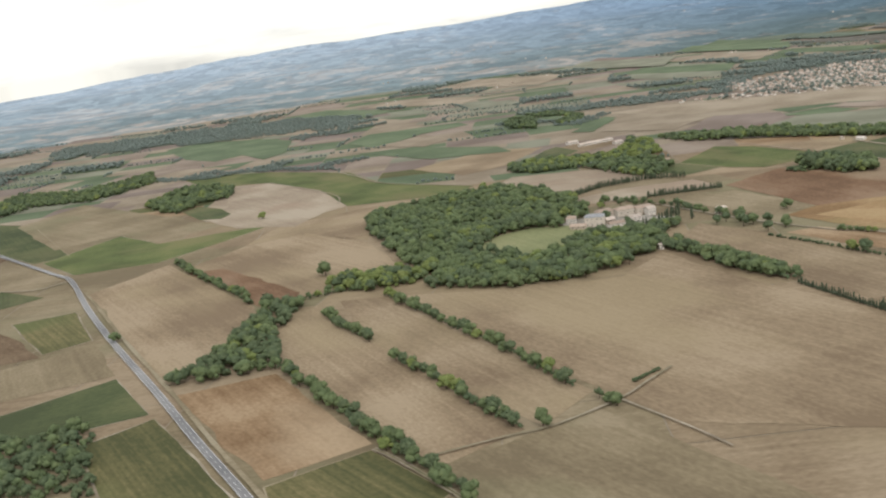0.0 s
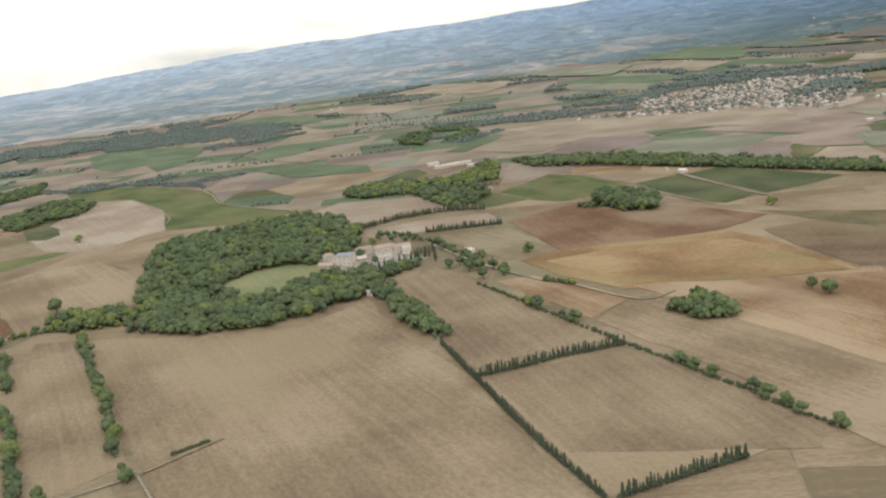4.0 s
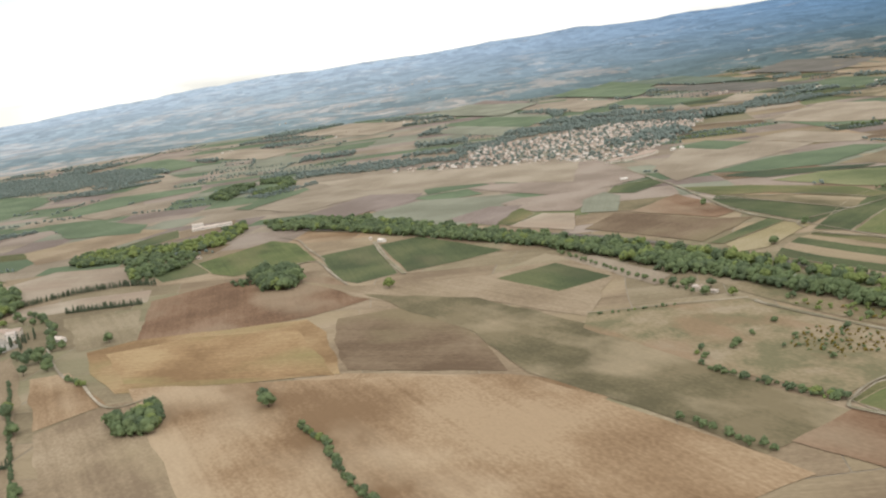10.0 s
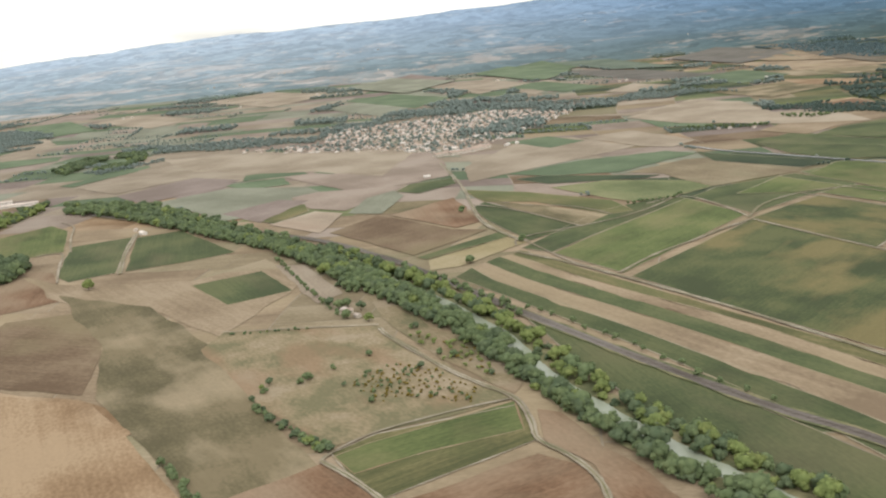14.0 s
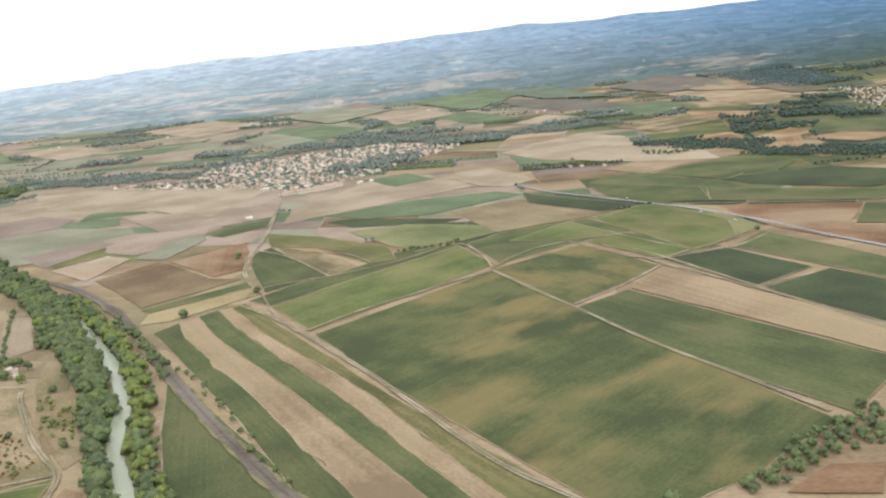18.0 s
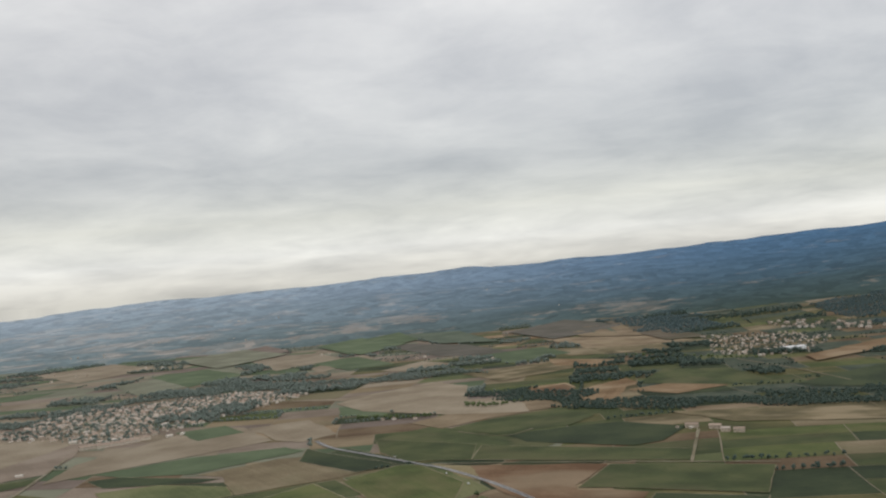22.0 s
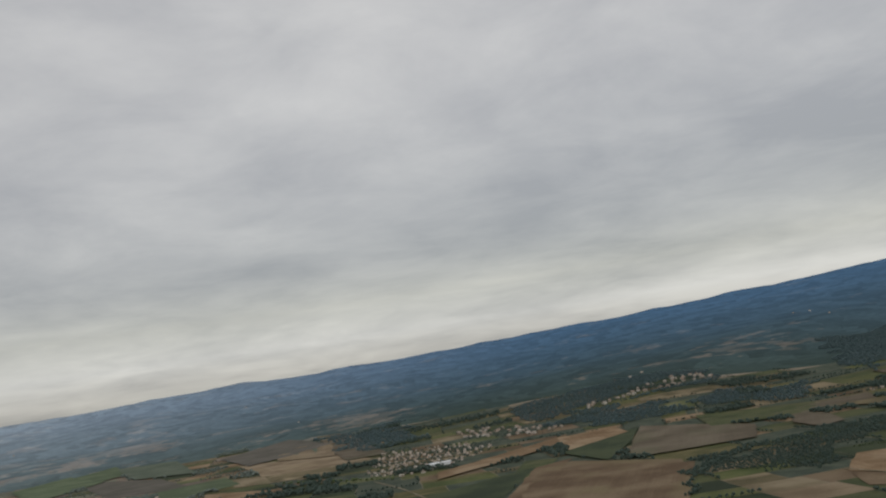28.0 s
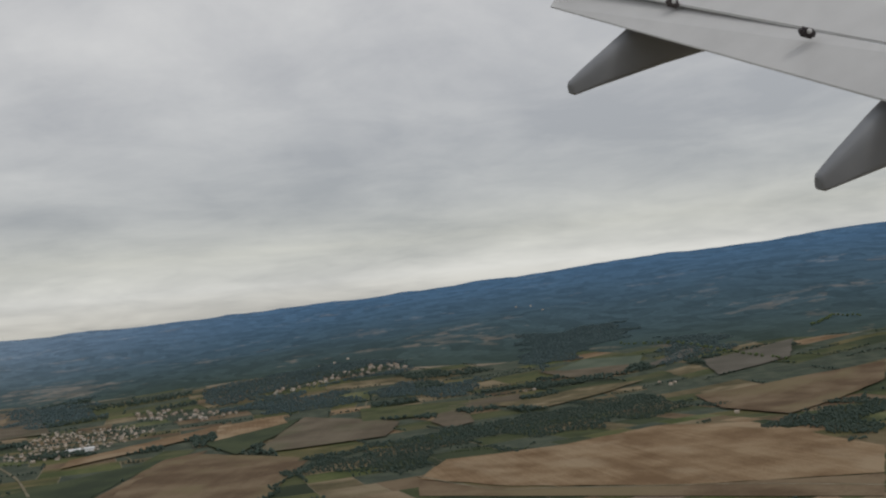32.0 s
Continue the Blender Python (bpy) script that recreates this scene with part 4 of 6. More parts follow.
field("vine", [(588, 651), (605, 675), (661, 704), (686, 658), (645, 629), (610, 595)])
field("grass", [(665, 708), (707, 734), (726, 732), (759, 650), (718, 603), (689, 660)])
field("vinedark", [(635, 794), (649, 813), (708, 742), (679, 728)])
field("stubble2", [(557, 750), (604, 789), (632, 790), (677, 726), (662, 709), (605, 679), (579, 737)])
field("vine", [(470, 777), (528, 818), (597, 836), (617, 814), (553, 754), (504, 758)])
field("vinedark", [(478, 754), (499, 761), (579, 732), (568, 723), (502, 726)])
field("grass", [(503, 712), (541, 725), (592, 705), (604, 679), (578, 656), (552, 649), (540, 659)])
field("stubble", [(446, 754), (437, 823), (485, 973), (529, 957), (577, 873), (527, 826), (469, 777)])
field("straw", [(535, 948), (585, 973), (628, 883), (605, 854), (582, 869)])
field("vine", [(599, 1044), (687, 1036), (653, 966), (611, 980)])
field("vine", [(467, 953), (506, 976), (538, 928), (507, 897)])
field("vine", [(668, 845), (706, 887), (800, 772), (759, 733), (712, 774)])
field("vine", [(726, 861), (807, 917), (811, 819), (763, 821)])
field("vine", [(431, 543), (472, 589), (478, 577), (437, 537)])
field("straw", [(441, 516), (438, 535), (477, 575), (488, 561), (455, 520)])
field("soil", [(371, 614), (393, 656), (405, 646), (445, 603), (466, 597), (429, 547), (400, 583)])
field("redsoil", [(402, 654), (438, 700), (460, 619), (447, 606)])
field("vine", [(488, 433), (503, 418), (530, 378), (554, 343), (580, 303), (593, 280), (562, 272), (553, 290), (538, 314), (523, 343), (506, 383)])
# -- second village and the country seen in the turn
field("stubble", [(1784, 1421), (1887, 1421), (1826, 1331), (1766, 1376)])
field("stubble2", [(517, 1133), (595, 1114), (689, 1204), (702, 1031), (616, 1077)])
# -- the plain west of the village
field("drytan", [(55, 1048), (186, 1040), (330, 943), (308, 841), (235, 829), (173, 849)])
field("dryrose", [(340, 930), (398, 930), (419, 856), (428, 789), (367, 740), (285, 841)])
field("vine", [(308, 851), (334, 932), (345, 906), (328, 838)])
field("vine", [(172, 937), (185, 978), (195, 942), (189, 916)])
field("dryrose", [(308, 757), (398, 759), (391, 732), (368, 679), (342, 693)])
field("drygrey", [(372, 669), (376, 718), (392, 742), (402, 719), (395, 661)])
field("vine", [(394, 736), (401, 764), (431, 779), (436, 753), (412, 723)])
field("vine", [(240, 818), (286, 839), (301, 801), (269, 790)])
field("drybrown", [(176, 843), (241, 821), (253, 785), (227, 758)])
field("drygrey", [(231, 751), (252, 792), (308, 757), (328, 715), (299, 676), (283, 669)])
field("vinedry", [(301, 673), (333, 713), (342, 686), (328, 651)])
field("pale", [(325, 649), (347, 684), (368, 671), (367, 644), (365, 615)])
field("soil", [(157, 802), (198, 872), (248, 842), (245, 813), (197, 758)])
field("drygrey", [(202, 753), (250, 803), (318, 784), (334, 759), (277, 696)])
field("vine", [(246, 864), (285, 882), (305, 849), (253, 832)])
field("drybrown", [(279, 696), (309, 735), (333, 725), (316, 658)])
field("drytan", [(96, 860), (123, 955), (217, 910), (254, 899), (197, 879), (151, 813)])
field("vine", [(70, 880), (113, 978), (123, 960), (89, 866)])
field("drytan", [(112, 1013), (208, 998), (343, 965), (384, 939), (373, 810), (305, 859), (256, 869), (185, 909)])
field("drygreen", [(-319, 1113), (-331, 1217), (-294, 1205), (-243, 1146), (-225, 1016), (-240, 975)])
field("drygreen", [(-160, 1029), (-144, 1099), (-40, 1109), (-27, 1069), (-78, 1031), (-119, 951)])
field("drytan", [(-123, 960), (-74, 1021), (-43, 954), (-67, 913)])
field("vinedry", [(-135, 923), (-94, 923), (2, 848), (13, 802), (-57, 816)])
field("stubble", [(26, 755), (60, 794), (92, 817), (103, 776), (42, 725)])
field("vine", [(19, 726), (40, 782), (50, 795), (65, 757), (39, 710)])
# -- vineyards and red soil along the road
field("vinedark", [(694, 584), (729, 601), (760, 551), (729, 524)])
field("vinedark", [(731, 520), (767, 546), (817, 476), (775, 445)])
field("vine", [(733, 601), (755, 636), (793, 569), (830, 494), (822, 470), (818, 478)])
field("stubble", [(674, 531), (693, 570), (774, 443), (771, 424), (754, 427)])
field("vine", [(648, 505), (672, 529), (752, 427), (750, 412), (727, 378), (700, 415), (673, 455)])
field("vinegold", [(607, 583), (656, 631), (691, 570), (646, 509)])
field("vine2", [(658, 637), (681, 655), (728, 605), (693, 586)])
field("vine", [(774, 441), (816, 472), (821, 464), (816, 450), (786, 436)])
field("redsoil", [(744, 718), (809, 703), (828, 695), (806, 646), (806, 634), (824, 631), (842, 620), (827, 576), (816, 572), (786, 607), (767, 638), (753, 674)])
field("straw", [(718, 732), (744, 718), (753, 674), (743, 682)])
field("vine", [(829, 695), (918, 664), (898, 602), (856, 621), (824, 635), (807, 640)])
field("vinedark", [(845, 617), (897, 596), (880, 545), (850, 562), (832, 580)])
field("stubble", [(824, 573), (849, 558), (879, 541), (869, 509), (856, 515), (823, 552)])
field("vine", [(665, 842), (745, 792), (744, 737), (718, 744), (703, 743), (677, 786)])
field("vine", [(749, 786), (794, 764), (884, 724), (876, 692), (797, 717), (744, 737)])
field("vinedark", [(766, 822), (821, 839), (851, 843), (894, 805), (870, 758), (850, 747), (780, 787)])
field("vine", [(719, 866), (746, 897), (809, 937), (835, 882), (813, 844), (762, 826)])
field("stubble", [(685, 909), (727, 966), (799, 1003), (810, 944), (746, 903), (714, 870)])
field("vinedark", [(617, 822), (634, 800), (684, 752), (696, 739), (671, 722), (622, 773)])
field("vine2", [(667, 696), (696, 735), (711, 732), (743, 672), (740, 628), (713, 600)])
field("vine2", [(613, 650), (649, 696), (677, 652), (647, 643)])
field("olive", [(890, 874), (972, 858), (1041, 833), (1021, 780), (928, 810)])
field("redstub", [(875, 1014), (922, 1049), (965, 1001), (914, 969)])
field("vinedark", [(1223, 1172), (1281, 1247), (1357, 1315), (1304, 1174), (1243, 1053)])
field("stubble2", [(1359, 1313), (1406, 1223), (1435, 1141), (1390, 1039), (1302, 1039), (1259, 1043), (1305, 1174)])
field("vine", [(1433, 1318), (1557, 1245), (1535, 1182), (1468, 1166), (1403, 1188)])
field("stubble", [(1492, 1226), (1623, 1234), (1600, 1178), (1530, 1167), (1474, 1173)])
field("stubble2", [(1459, 1103), (1504, 1194), (1514, 1132), (1491, 1054), (1456, 1038)])
field("soil", [(1166, 1005), (1216, 1100), (1271, 1020), (1293, 985), (1266, 898)])
field("vine", [(1156, 1088), (1182, 1167), (1212, 1141), (1164, 1007), (1150, 1022)])
field("stubble2", [(1728, 1405), (1843, 1334), (1793, 1263), (1729, 1306)])
field("redstub", [(1853, 1304), (1995, 1399), (1946, 1321), (1844, 1274)])
field("vine", [(1748, 1391), (1833, 1460), (1903, 1397), (1856, 1331), (1758, 1375)])
field("olive", [(1908, 1251), (2083, 1271), (1970, 1141), (1842, 1117)])
field("olive", [(1553, 1190), (1621, 1175), (1690, 1203), (1774, 1183), (1700, 1140), (1587, 1095)])
field("straw", [(589, 1071), (675, 1204), (720, 1145), (726, 1030), (774, 1027), (784, 926), (711, 944), (630, 1002)])
field("stubble2", [(820, 1522), (931, 1456), (930, 1372), (844, 1395)])
field("redstub", [(833, 1045), (885, 1108), (894, 1055), (853, 1019)])
field("redstub", [(782, 1090), (823, 1105), (831, 1063), (795, 1030)])
field("vine", [(890, 1058), (931, 1164), (994, 1126), (1012, 985), (956, 1011)])
field("vinedark", [(1020, 977), (1060, 1018), (1136, 1076), (1180, 1100), (1107, 907), (1029, 953)])
field("redstub", [(1087, 1183), (1219, 1305), (1275, 1365), (1254, 1272), (1144, 1172), (1081, 1125)])
field("soil", [(1178, 1094), (1224, 1124), (1127, 885), (1111, 904)])
field("stubble2", [(590, 1383), (637, 1483), (684, 1416), (626, 1349)])
field("stubble", [(468, 1505), (515, 1689), (549, 1606), (497, 1425)])
field("redsoil", [(697, 331), (710, 344), (724, 344), (718, 327), (695, 329)])
field("redstub", [(1346, 790), (1391, 857), (1419, 851), (1493, 844), (1598, 870), (1662, 816), (1647, 647), (1580, 578), (1470, 637), (1387, 716)])
field("soil", [(1344, 782), (1385, 712), (1469, 635), (1578, 576), (1535, 531), (1327, 730)])
field("soil", [(1739, 1018), (1792, 1008), (1884, 1007), (1984, 994), (1902, 910), (1709, 823), (1698, 909)])
field("olive", [(847, 1647), (912, 1685), (973, 1629), (976, 1357), (890, 1389)])
field("vine", [(815, 1959), (935, 1875), (968, 1689), (883, 1725)])
field("vine", [(388, 1942), (516, 2179), (592, 1969), (495, 1693)])
field("olive", [(707, 1267), (815, 1337), (842, 1242), (755, 1161)])
field("soil", [(164, 1895), (240, 2109), (341, 1913), (277, 1695)])
field("olive", [(193, 1451), (291, 1681), (372, 1518), (302, 1281)])
field("redstub", [(1256, 1337), (1338, 1360), (1332, 1276), (1235, 1185)])
field("soil", [(1134, 937), (1177, 1060), (1236, 998), (1295, 958), (1226, 787), (1176, 798), (1121, 855)])
# -- fields and woods on the far slopes
field("stubble2", [(931, 2052), (991, 2018), (1049, 1519), (987, 1509)])
field("stubble", [(860, 1910), (965, 1889), (970, 1625), (879, 1694)])
field("stubble", [(812, 1737), (967, 1662), (1024, 1491), (942, 1462), (872, 1485)])
field("redstub", [(810, 1372), (908, 1291), (866, 1236), (819, 1284)])
field("stubble2", [(479, 1968), (687, 1737), (775, 1499), (656, 1535)])
field("vine", [(533, 2117), (654, 2089), (745, 1734), (632, 1799)])
field("redsoil", [(784, 1064), (822, 1094), (830, 1058), (819, 993)])
field("redstub", [(834, 1034), (877, 1038), (861, 954), (829, 978)])
field("vine", [(426, 1638), (514, 1652), (600, 1473), (539, 1427)])
field("vine", [(376, 1979), (444, 2111), (570, 1858), (516, 1676)])
field("pale", [(756, 1947), (873, 2122), (961, 1858), (833, 1690)])
field("vine", [(719, 1504), (811, 1566), (847, 1436), (762, 1349)])
field("pale", [(306, 1748), (407, 1810), (492, 1645), (415, 1509)])
field("vine", [(201, 1566), (264, 1641), (377, 1488), (335, 1360)])
field("stubble", [(-202, 1524), (-144, 1600), (-11, 1476), (-39, 1366)])
field("stubble", [(-103, 1791), (-24, 1945), (145, 1745), (82, 1566)])
field("drygrey", [(135, 1863), (207, 2053), (355, 1834), (292, 1620)])
field("drygreen", [(-340, 1546), (-273, 1602), (-140, 1413), (-186, 1322)])
# -- roads, tracks, railway, river
strip("bank", [(370, 568), (392, 542), (426, 498), (455, 456), (479, 414), (492, 379), (506, 351), (520, 328), (533, 308), (545, 292), (554, 279)], 17)
strip("asphalt", [(-65, 204), (-74, 219), (-96, 254), (-127, 305), (-165, 366), (-201, 427), (-239, 495), (-261, 520), (-349, 616)], 2.8)
strip("verge", [(-60, 201), (-69, 217), (-90, 251), (-121, 303), (-161, 368), (-197, 429), (-218, 464)], 1.6)
strip("track", [(-239, 495), (-254, 482), (-283, 490)], 1.2)
strip("track", [(-42, 237), (-32, 225), (-17, 204), (-12, 195)], 1.8)
strip("track", [(-80, 427), (-54, 436), (-39, 462)], 1.0)
strip("track", [(-112, 643), (-123, 687), (-192, 790)], 1.0)
strip("track", [(-18, 650), (-87, 711), (-113, 763), (-135, 802)], 1.4)
strip("track", [(154, 408), (180, 375), (195, 382)], 1.2)
strip("track", [(83, 516), (114, 457), (142, 417), (154, 408)], 1.4)
strip("track", [(159, 705), (178, 685), (194, 648), (214, 607)], 1.2)
strip("track", [(195, 601), (209, 605), (226, 568), (242, 534)], 1.2)
strip("track", [(238, 648), (254, 593), (271, 546)], 2.6)
strip("track", [(429, 432), (435, 420), (458, 386), (471, 370), (484, 355), (489, 338), (491, 325), (498, 316), (503, 308), (507, 298), (509, 284), (512, 275)], 1.9)
strip("track", [(484, 355), (467, 348), (443, 334), (432, 321), (430, 316)], 1.1)
strip("track", [(430, 316), (441, 305), (453, 290), (461, 277)], 1.7)
strip("track", [(363, 437), (399, 437), (428, 436)], 0.9)
strip("track", [(482, 542), (509, 513), (532, 483), (563, 440), (588, 402), (620, 353), (646, 325), (656, 309)], 2.0)
strip("track", [(485, 568), (508, 518), (525, 491)], 1.0)
strip("track", [(529, 492), (549, 521), (571, 544), (590, 565), (607, 581)], 1.8)
strip("track", [(606, 585), (620, 615), (644, 638), (683, 651)], 1.6)
strip("track", [(607, 581), (629, 538), (647, 506), (673, 456), (700, 413), (720, 380)], 1.8)
strip("track", [(647, 510), (669, 536), (696, 577)], 1.2)
strip("track", [(682, 610), (697, 585), (734, 511), (758, 464), (773, 438)], 1.6)
strip("track", [(697, 585), (722, 596), (736, 603), (757, 629)], 1.4)
strip("track", [(729, 522), (767, 546)], 1.2)
strip("track", [(692, 578), (774, 443)], 1.6)
strip("track", [(485, 564), (463, 612), (452, 670), (441, 740), (415, 855)], 2.2)
strip("track", [(482, 554), (486, 573), (528, 597), (555, 621), (582, 660)], 1.2)
strip("track", [(606, 589), (599, 617), (583, 652), (558, 638)], 1.2)
strip("track", [(453, 670), (480, 645), (518, 589)], 1.4)
strip("track", [(483, 659), (515, 644), (536, 616)], 1.2)
strip("asphalt", [(617, 853), (636, 818), (665, 785), (707, 738), (730, 712), (762, 661), (786, 613), (807, 577), (826, 545), (840, 521), (853, 507), (880, 470)], 3.2)
strip("track", [(718, 732), (779, 716), (844, 696), (922, 670)], 2.0)
strip("track", [(648, 639), (686, 587), (711, 600), (743, 626)], 1.6)
strip("track", [(676, 650), (711, 600)], 1.6)
strip("track", [(686, 587), (708, 546)], 1.6)
strip("track", [(728, 849), (763, 817), (785, 839)], 1.6)
strip("track", [(875, 683), (899, 791)], 2.0)
strip("track", [(1436, 1308), (1477, 1421), (1561, 1513)], 1.6)
strip("track", [(1018, 1205), (1044, 1099), (1064, 975)], 2.2)
strip("track", [(1098, 1119), (1138, 1164), (1149, 1107)], 1.6)
strip("bank", [(173, 725), (266, 662), (359, 604), (422, 536), (470, 465), (505, 414), (532, 376), (559, 340), (579, 318), (596, 292), (605, 281)], 6.0)
strip("rail", [(173, 725), (266, 662), (359, 604), (422, 536), (470, 465), (505, 414), (532, 376), (559, 340), (579, 318), (596, 292), (605, 281)], 4.4)
strip("water", [(370, 568), (392, 542), (426, 498), (455, 456), (479, 414), (492, 379), (506, 351), (520, 328), (533, 308), (545, 292), (554, 279)], 6.0)
strip("track", [(1349, 802), (1374, 716), (1413, 682), (1497, 614), (1562, 545)], 2.0)
strip("track", [(-25, 229), (-6, 236), (7, 240), (26, 253), (36, 264), (45, 274)], 0.9)
strip("track", [(26, 254), (41, 231), (49, 217)], 0.8)
# -- woods, copses and hedgerows
VILLAGE_3 = [(1343, 1619), (1438, 1675), (1569, 1788), (1631, 1749), (1611, 1688), (1512, 1660), (1381, 1582)]
CLEARINGS.append(VILLAGE_3)
HAMLET = [(1158, 1662), (1226, 1598), (1299, 1452), (1263, 1418), (1164, 1521)]
CLEARINGS.append(HAMLET)
CLEARINGS.append([(-14, 464), (-5, 482), (12, 489), (33, 483), (39, 471), (32, 446), (18, 423), (5, 426)])
CLEARINGS.append(COURT)
CLEARINGS.append([(-238, 691), (-230, 708), (-206, 684), (-191, 655), (-194, 640), (-211, 645)])
woodland("wood", [(367.4, 565.8), (389.3, 539.9), (423.3, 496.0), (452.1, 454.2), (475.9, 412.5), (488.9, 377.7), (503.0, 349.4), (517.1, 326.2), (530.2, 306.1), (542.2, 290.0), (551.2, 277.1), (546.6, 273.9), (537.7, 286.7), (525.6, 302.9), (512.4, 323.2), (498.1, 346.7), (483.7, 375.5), (470.9, 410.1), (447.4, 451.2), (418.7, 492.7), (385.0, 536.4), (363.1, 562.2)], 4.2, 5.6)
woodland("light", [(372.6, 570.2), (394.7, 544.1), (428.7, 500.0), (457.9, 457.8), (482.1, 415.5), (495.1, 380.3), (509.0, 352.6), (522.9, 329.8), (535.8, 309.9), (547.8, 294.0), (556.8, 280.9), (560.6, 283.6), (551.5, 296.7), (539.6, 312.6), (526.8, 332.3), (513.0, 354.9), (499.4, 382.2), (486.2, 417.5), (461.8, 460.3), (432.5, 502.7), (398.2, 547.0), (376.1, 573.2)], 4.2, 5.4)
river = [(376, 572), (398, 546), (432, 501), (461, 459), (485, 417), (498, 381), (512, 354), (526, 331), (539, 311), (551, 295), (560, 282)]
woodland("light", river + [(x + 3.6, y + 2.4) for x, y in reversed(river)], 3.8, 4.6)
woodland("wood", [(x + 1.5, y + 1) for x, y in river] + [(x + 4.4, y + 2.8) for x, y in reversed(river)], 4.0, 3.6)
woodland("dark", [(52, 448), (64, 462), (83, 476), (87, 484), (85, 463), (68, 437), (58, 432)], 2.6, 4.2)
woodland("wood", [(-252, 1165), (-179, 1334), (-149, 1197), (-210, 1115)], 6, 6)
woodland("wood", [(395, 363), (397, 363), (411, 345), (425, 331), (432, 324), (431, 319), (420, 330), (408, 344), (398, 355)], 2.4, 2.4)
woodland("light", [(423, 331), (431, 324), (431, 319), (423, 326)], 2.0, 2.4)
trees("round", [(397, 373), (426, 372), (410, 376), (438, 357), (419, 388)], 2.0)
woodland("light", [(-86, 423), (-74, 431), (-53, 434), (-45, 423), (-44, 406), (-61, 405), (-78, 408)], 3.2, 4.4)
woodland("light", [(6, 417), (15, 419), (21, 382), (12, 385)], 3.0, 5.2)
woodland("light", [(34, 421), (54, 447), (59, 439), (57, 426), (39, 409)], 3.2, 4.6)
woodland("light", [(-32, 410), (-21, 421), (-15, 401), (-24, 394)], 3.2, 4.8)
woodland("light", [(-23, 483), (-13, 498), (-3, 491), (2, 471), (-11, 461)], 3.2, 4.8)
woodland("wood", [(-82, 572), (-61, 595), (-17, 623), (16, 606), (41, 564), (46, 506), (42, 478), (10, 488), (-13, 468), (-13, 443), (14, 443), (40, 458), (58, 468), (72, 441), (65, 413), (27, 384), (-1, 381), (-35, 396), (-44, 432), (-56, 464), (-78, 536)], 3.6, 5.2)
woodland("light", [(-73, 424), (-41, 429), (-40, 404), (-66, 401)], 4, 4.5)
woodland("dark", [(-124, 306), (-118, 314), (-107, 361), (-108, 396), (-90, 396), (-90, 379), (-94, 356), (-85, 315), (-102, 306)], 3.4, 4.6)
woodland("wood", [(-286, 744), (-272, 821), (-222, 786), (-210, 731), (-236, 723), (-222, 672), (-254, 695)], 3.6, 4.6)
woodland("wood", [(-466, 837), (-470, 912), (-391, 875), (-356, 967), (-324, 889), (-358, 810), (-414, 819), (-426, 762)], 4, 4.6)
woodland("dark", [(-166, 266), (-141, 276), (-133, 270), (-131, 257), (-116, 225), (-146, 228)], 3.4, 4.2)
woodland("wood", [(189, 359), (200, 374), (214, 354), (208, 341), (194, 343)], 3.2, 5.0)
woodland("dark", [(181, 565), (195, 540), (213, 538), (210, 558), (201, 581), (181, 583)], 2.6, 6.8)
woodland("dark", [(167, 568), (176, 572), (181, 556), (173, 557)], 2.4, 2.6)
woodland("wood", [(65, 429), (74, 433), (106, 356), (96, 356)], 3.2, 4.6)
woodland("wood", [(167, 735), (279, 637), (353, 570), (403, 502), (459, 421), (483, 376), (504, 337), (527, 296), (538, 280), (546, 272), (526, 306), (514, 326), (499, 353), (484, 385), (469, 420), (445, 465), (410, 514), (376, 562), (343, 592), (268, 659), (152, 759)], 2.7, 4.8)
woodland("wood", [(125, 777), (216, 737), (272, 681), (337, 613), (383, 562), (417, 505), (408, 482), (377, 538), (333, 589), (271, 656), (192, 712), (148, 735)], 3.6, 4.8)
woodland("wood", [(2, 1157), (145, 1115), (240, 1111), (258, 1188), (319, 1265), (405, 1337), (547, 1287), (616, 1321), (731, 1309), (728, 1261), (619, 1253), (566, 1225), (435, 1266), (337, 1203), (276, 1139), (264, 1069), (174, 1057), (43, 1092)], 6, 6)
woodland("wood", [(1222, 784), (1278, 924), (1352, 1004), (1418, 1023), (1531, 1046), (1466, 940), (1382, 951), (1335, 954), (1272, 887), (1228, 773)], 5, 5)
woodland("wood", [(1273, 1793), (1392, 1857), (1534, 1892), (1667, 1791), (1606, 1656), (1438, 1611), (1320, 1582), (1243, 1598)], 7, 6)
woodland("wood", [(3, 716), (28, 724), (74, 684), (114, 670), (116, 625), (96, 596), (58, 671), (18, 674)], 4, 4.5)
woodland("wood", [(17, 1040), (66, 1032), (102, 981), (98, 940), (57, 975), (35, 965)], 5, 5)
woodland("wood", [(-355, 939), (-251, 914), (-147, 868), (-125, 812), (-155, 834), (-234, 877), (-325, 887)], 4.5, 4.5)
woodland("wood", [(-684, 1451), (-530, 1524), (-383, 1512), (-207, 1429), (-167, 1265), (-256, 1237), (-429, 1283), (-602, 1300)], 6, 6)
woodland("dark", [(1272, 892), (1298, 930), (1367, 951), (1434, 981), (1503, 990), (1481, 955), (1424, 916), (1384, 879), (1342, 819)], 5.2, 4.2)
woodland("wood", [(1512, 1021), (1597, 1074), (1676, 1100), (1718, 1063), (1709, 942), (1626, 923), (1545, 910), (1483, 912)], 5.5, 4.4)
woodland("dark", [(1415, 900), (1471, 876), (1464, 856), (1418, 888)], 4.6, 3.6)
woodland("wood", [(726, 1085), (800, 1058), (884, 943), (979, 940), (1122, 872), (1096, 810), (966, 875), (883, 876), (797, 973), (732, 1025)], 5.2, 5.4)
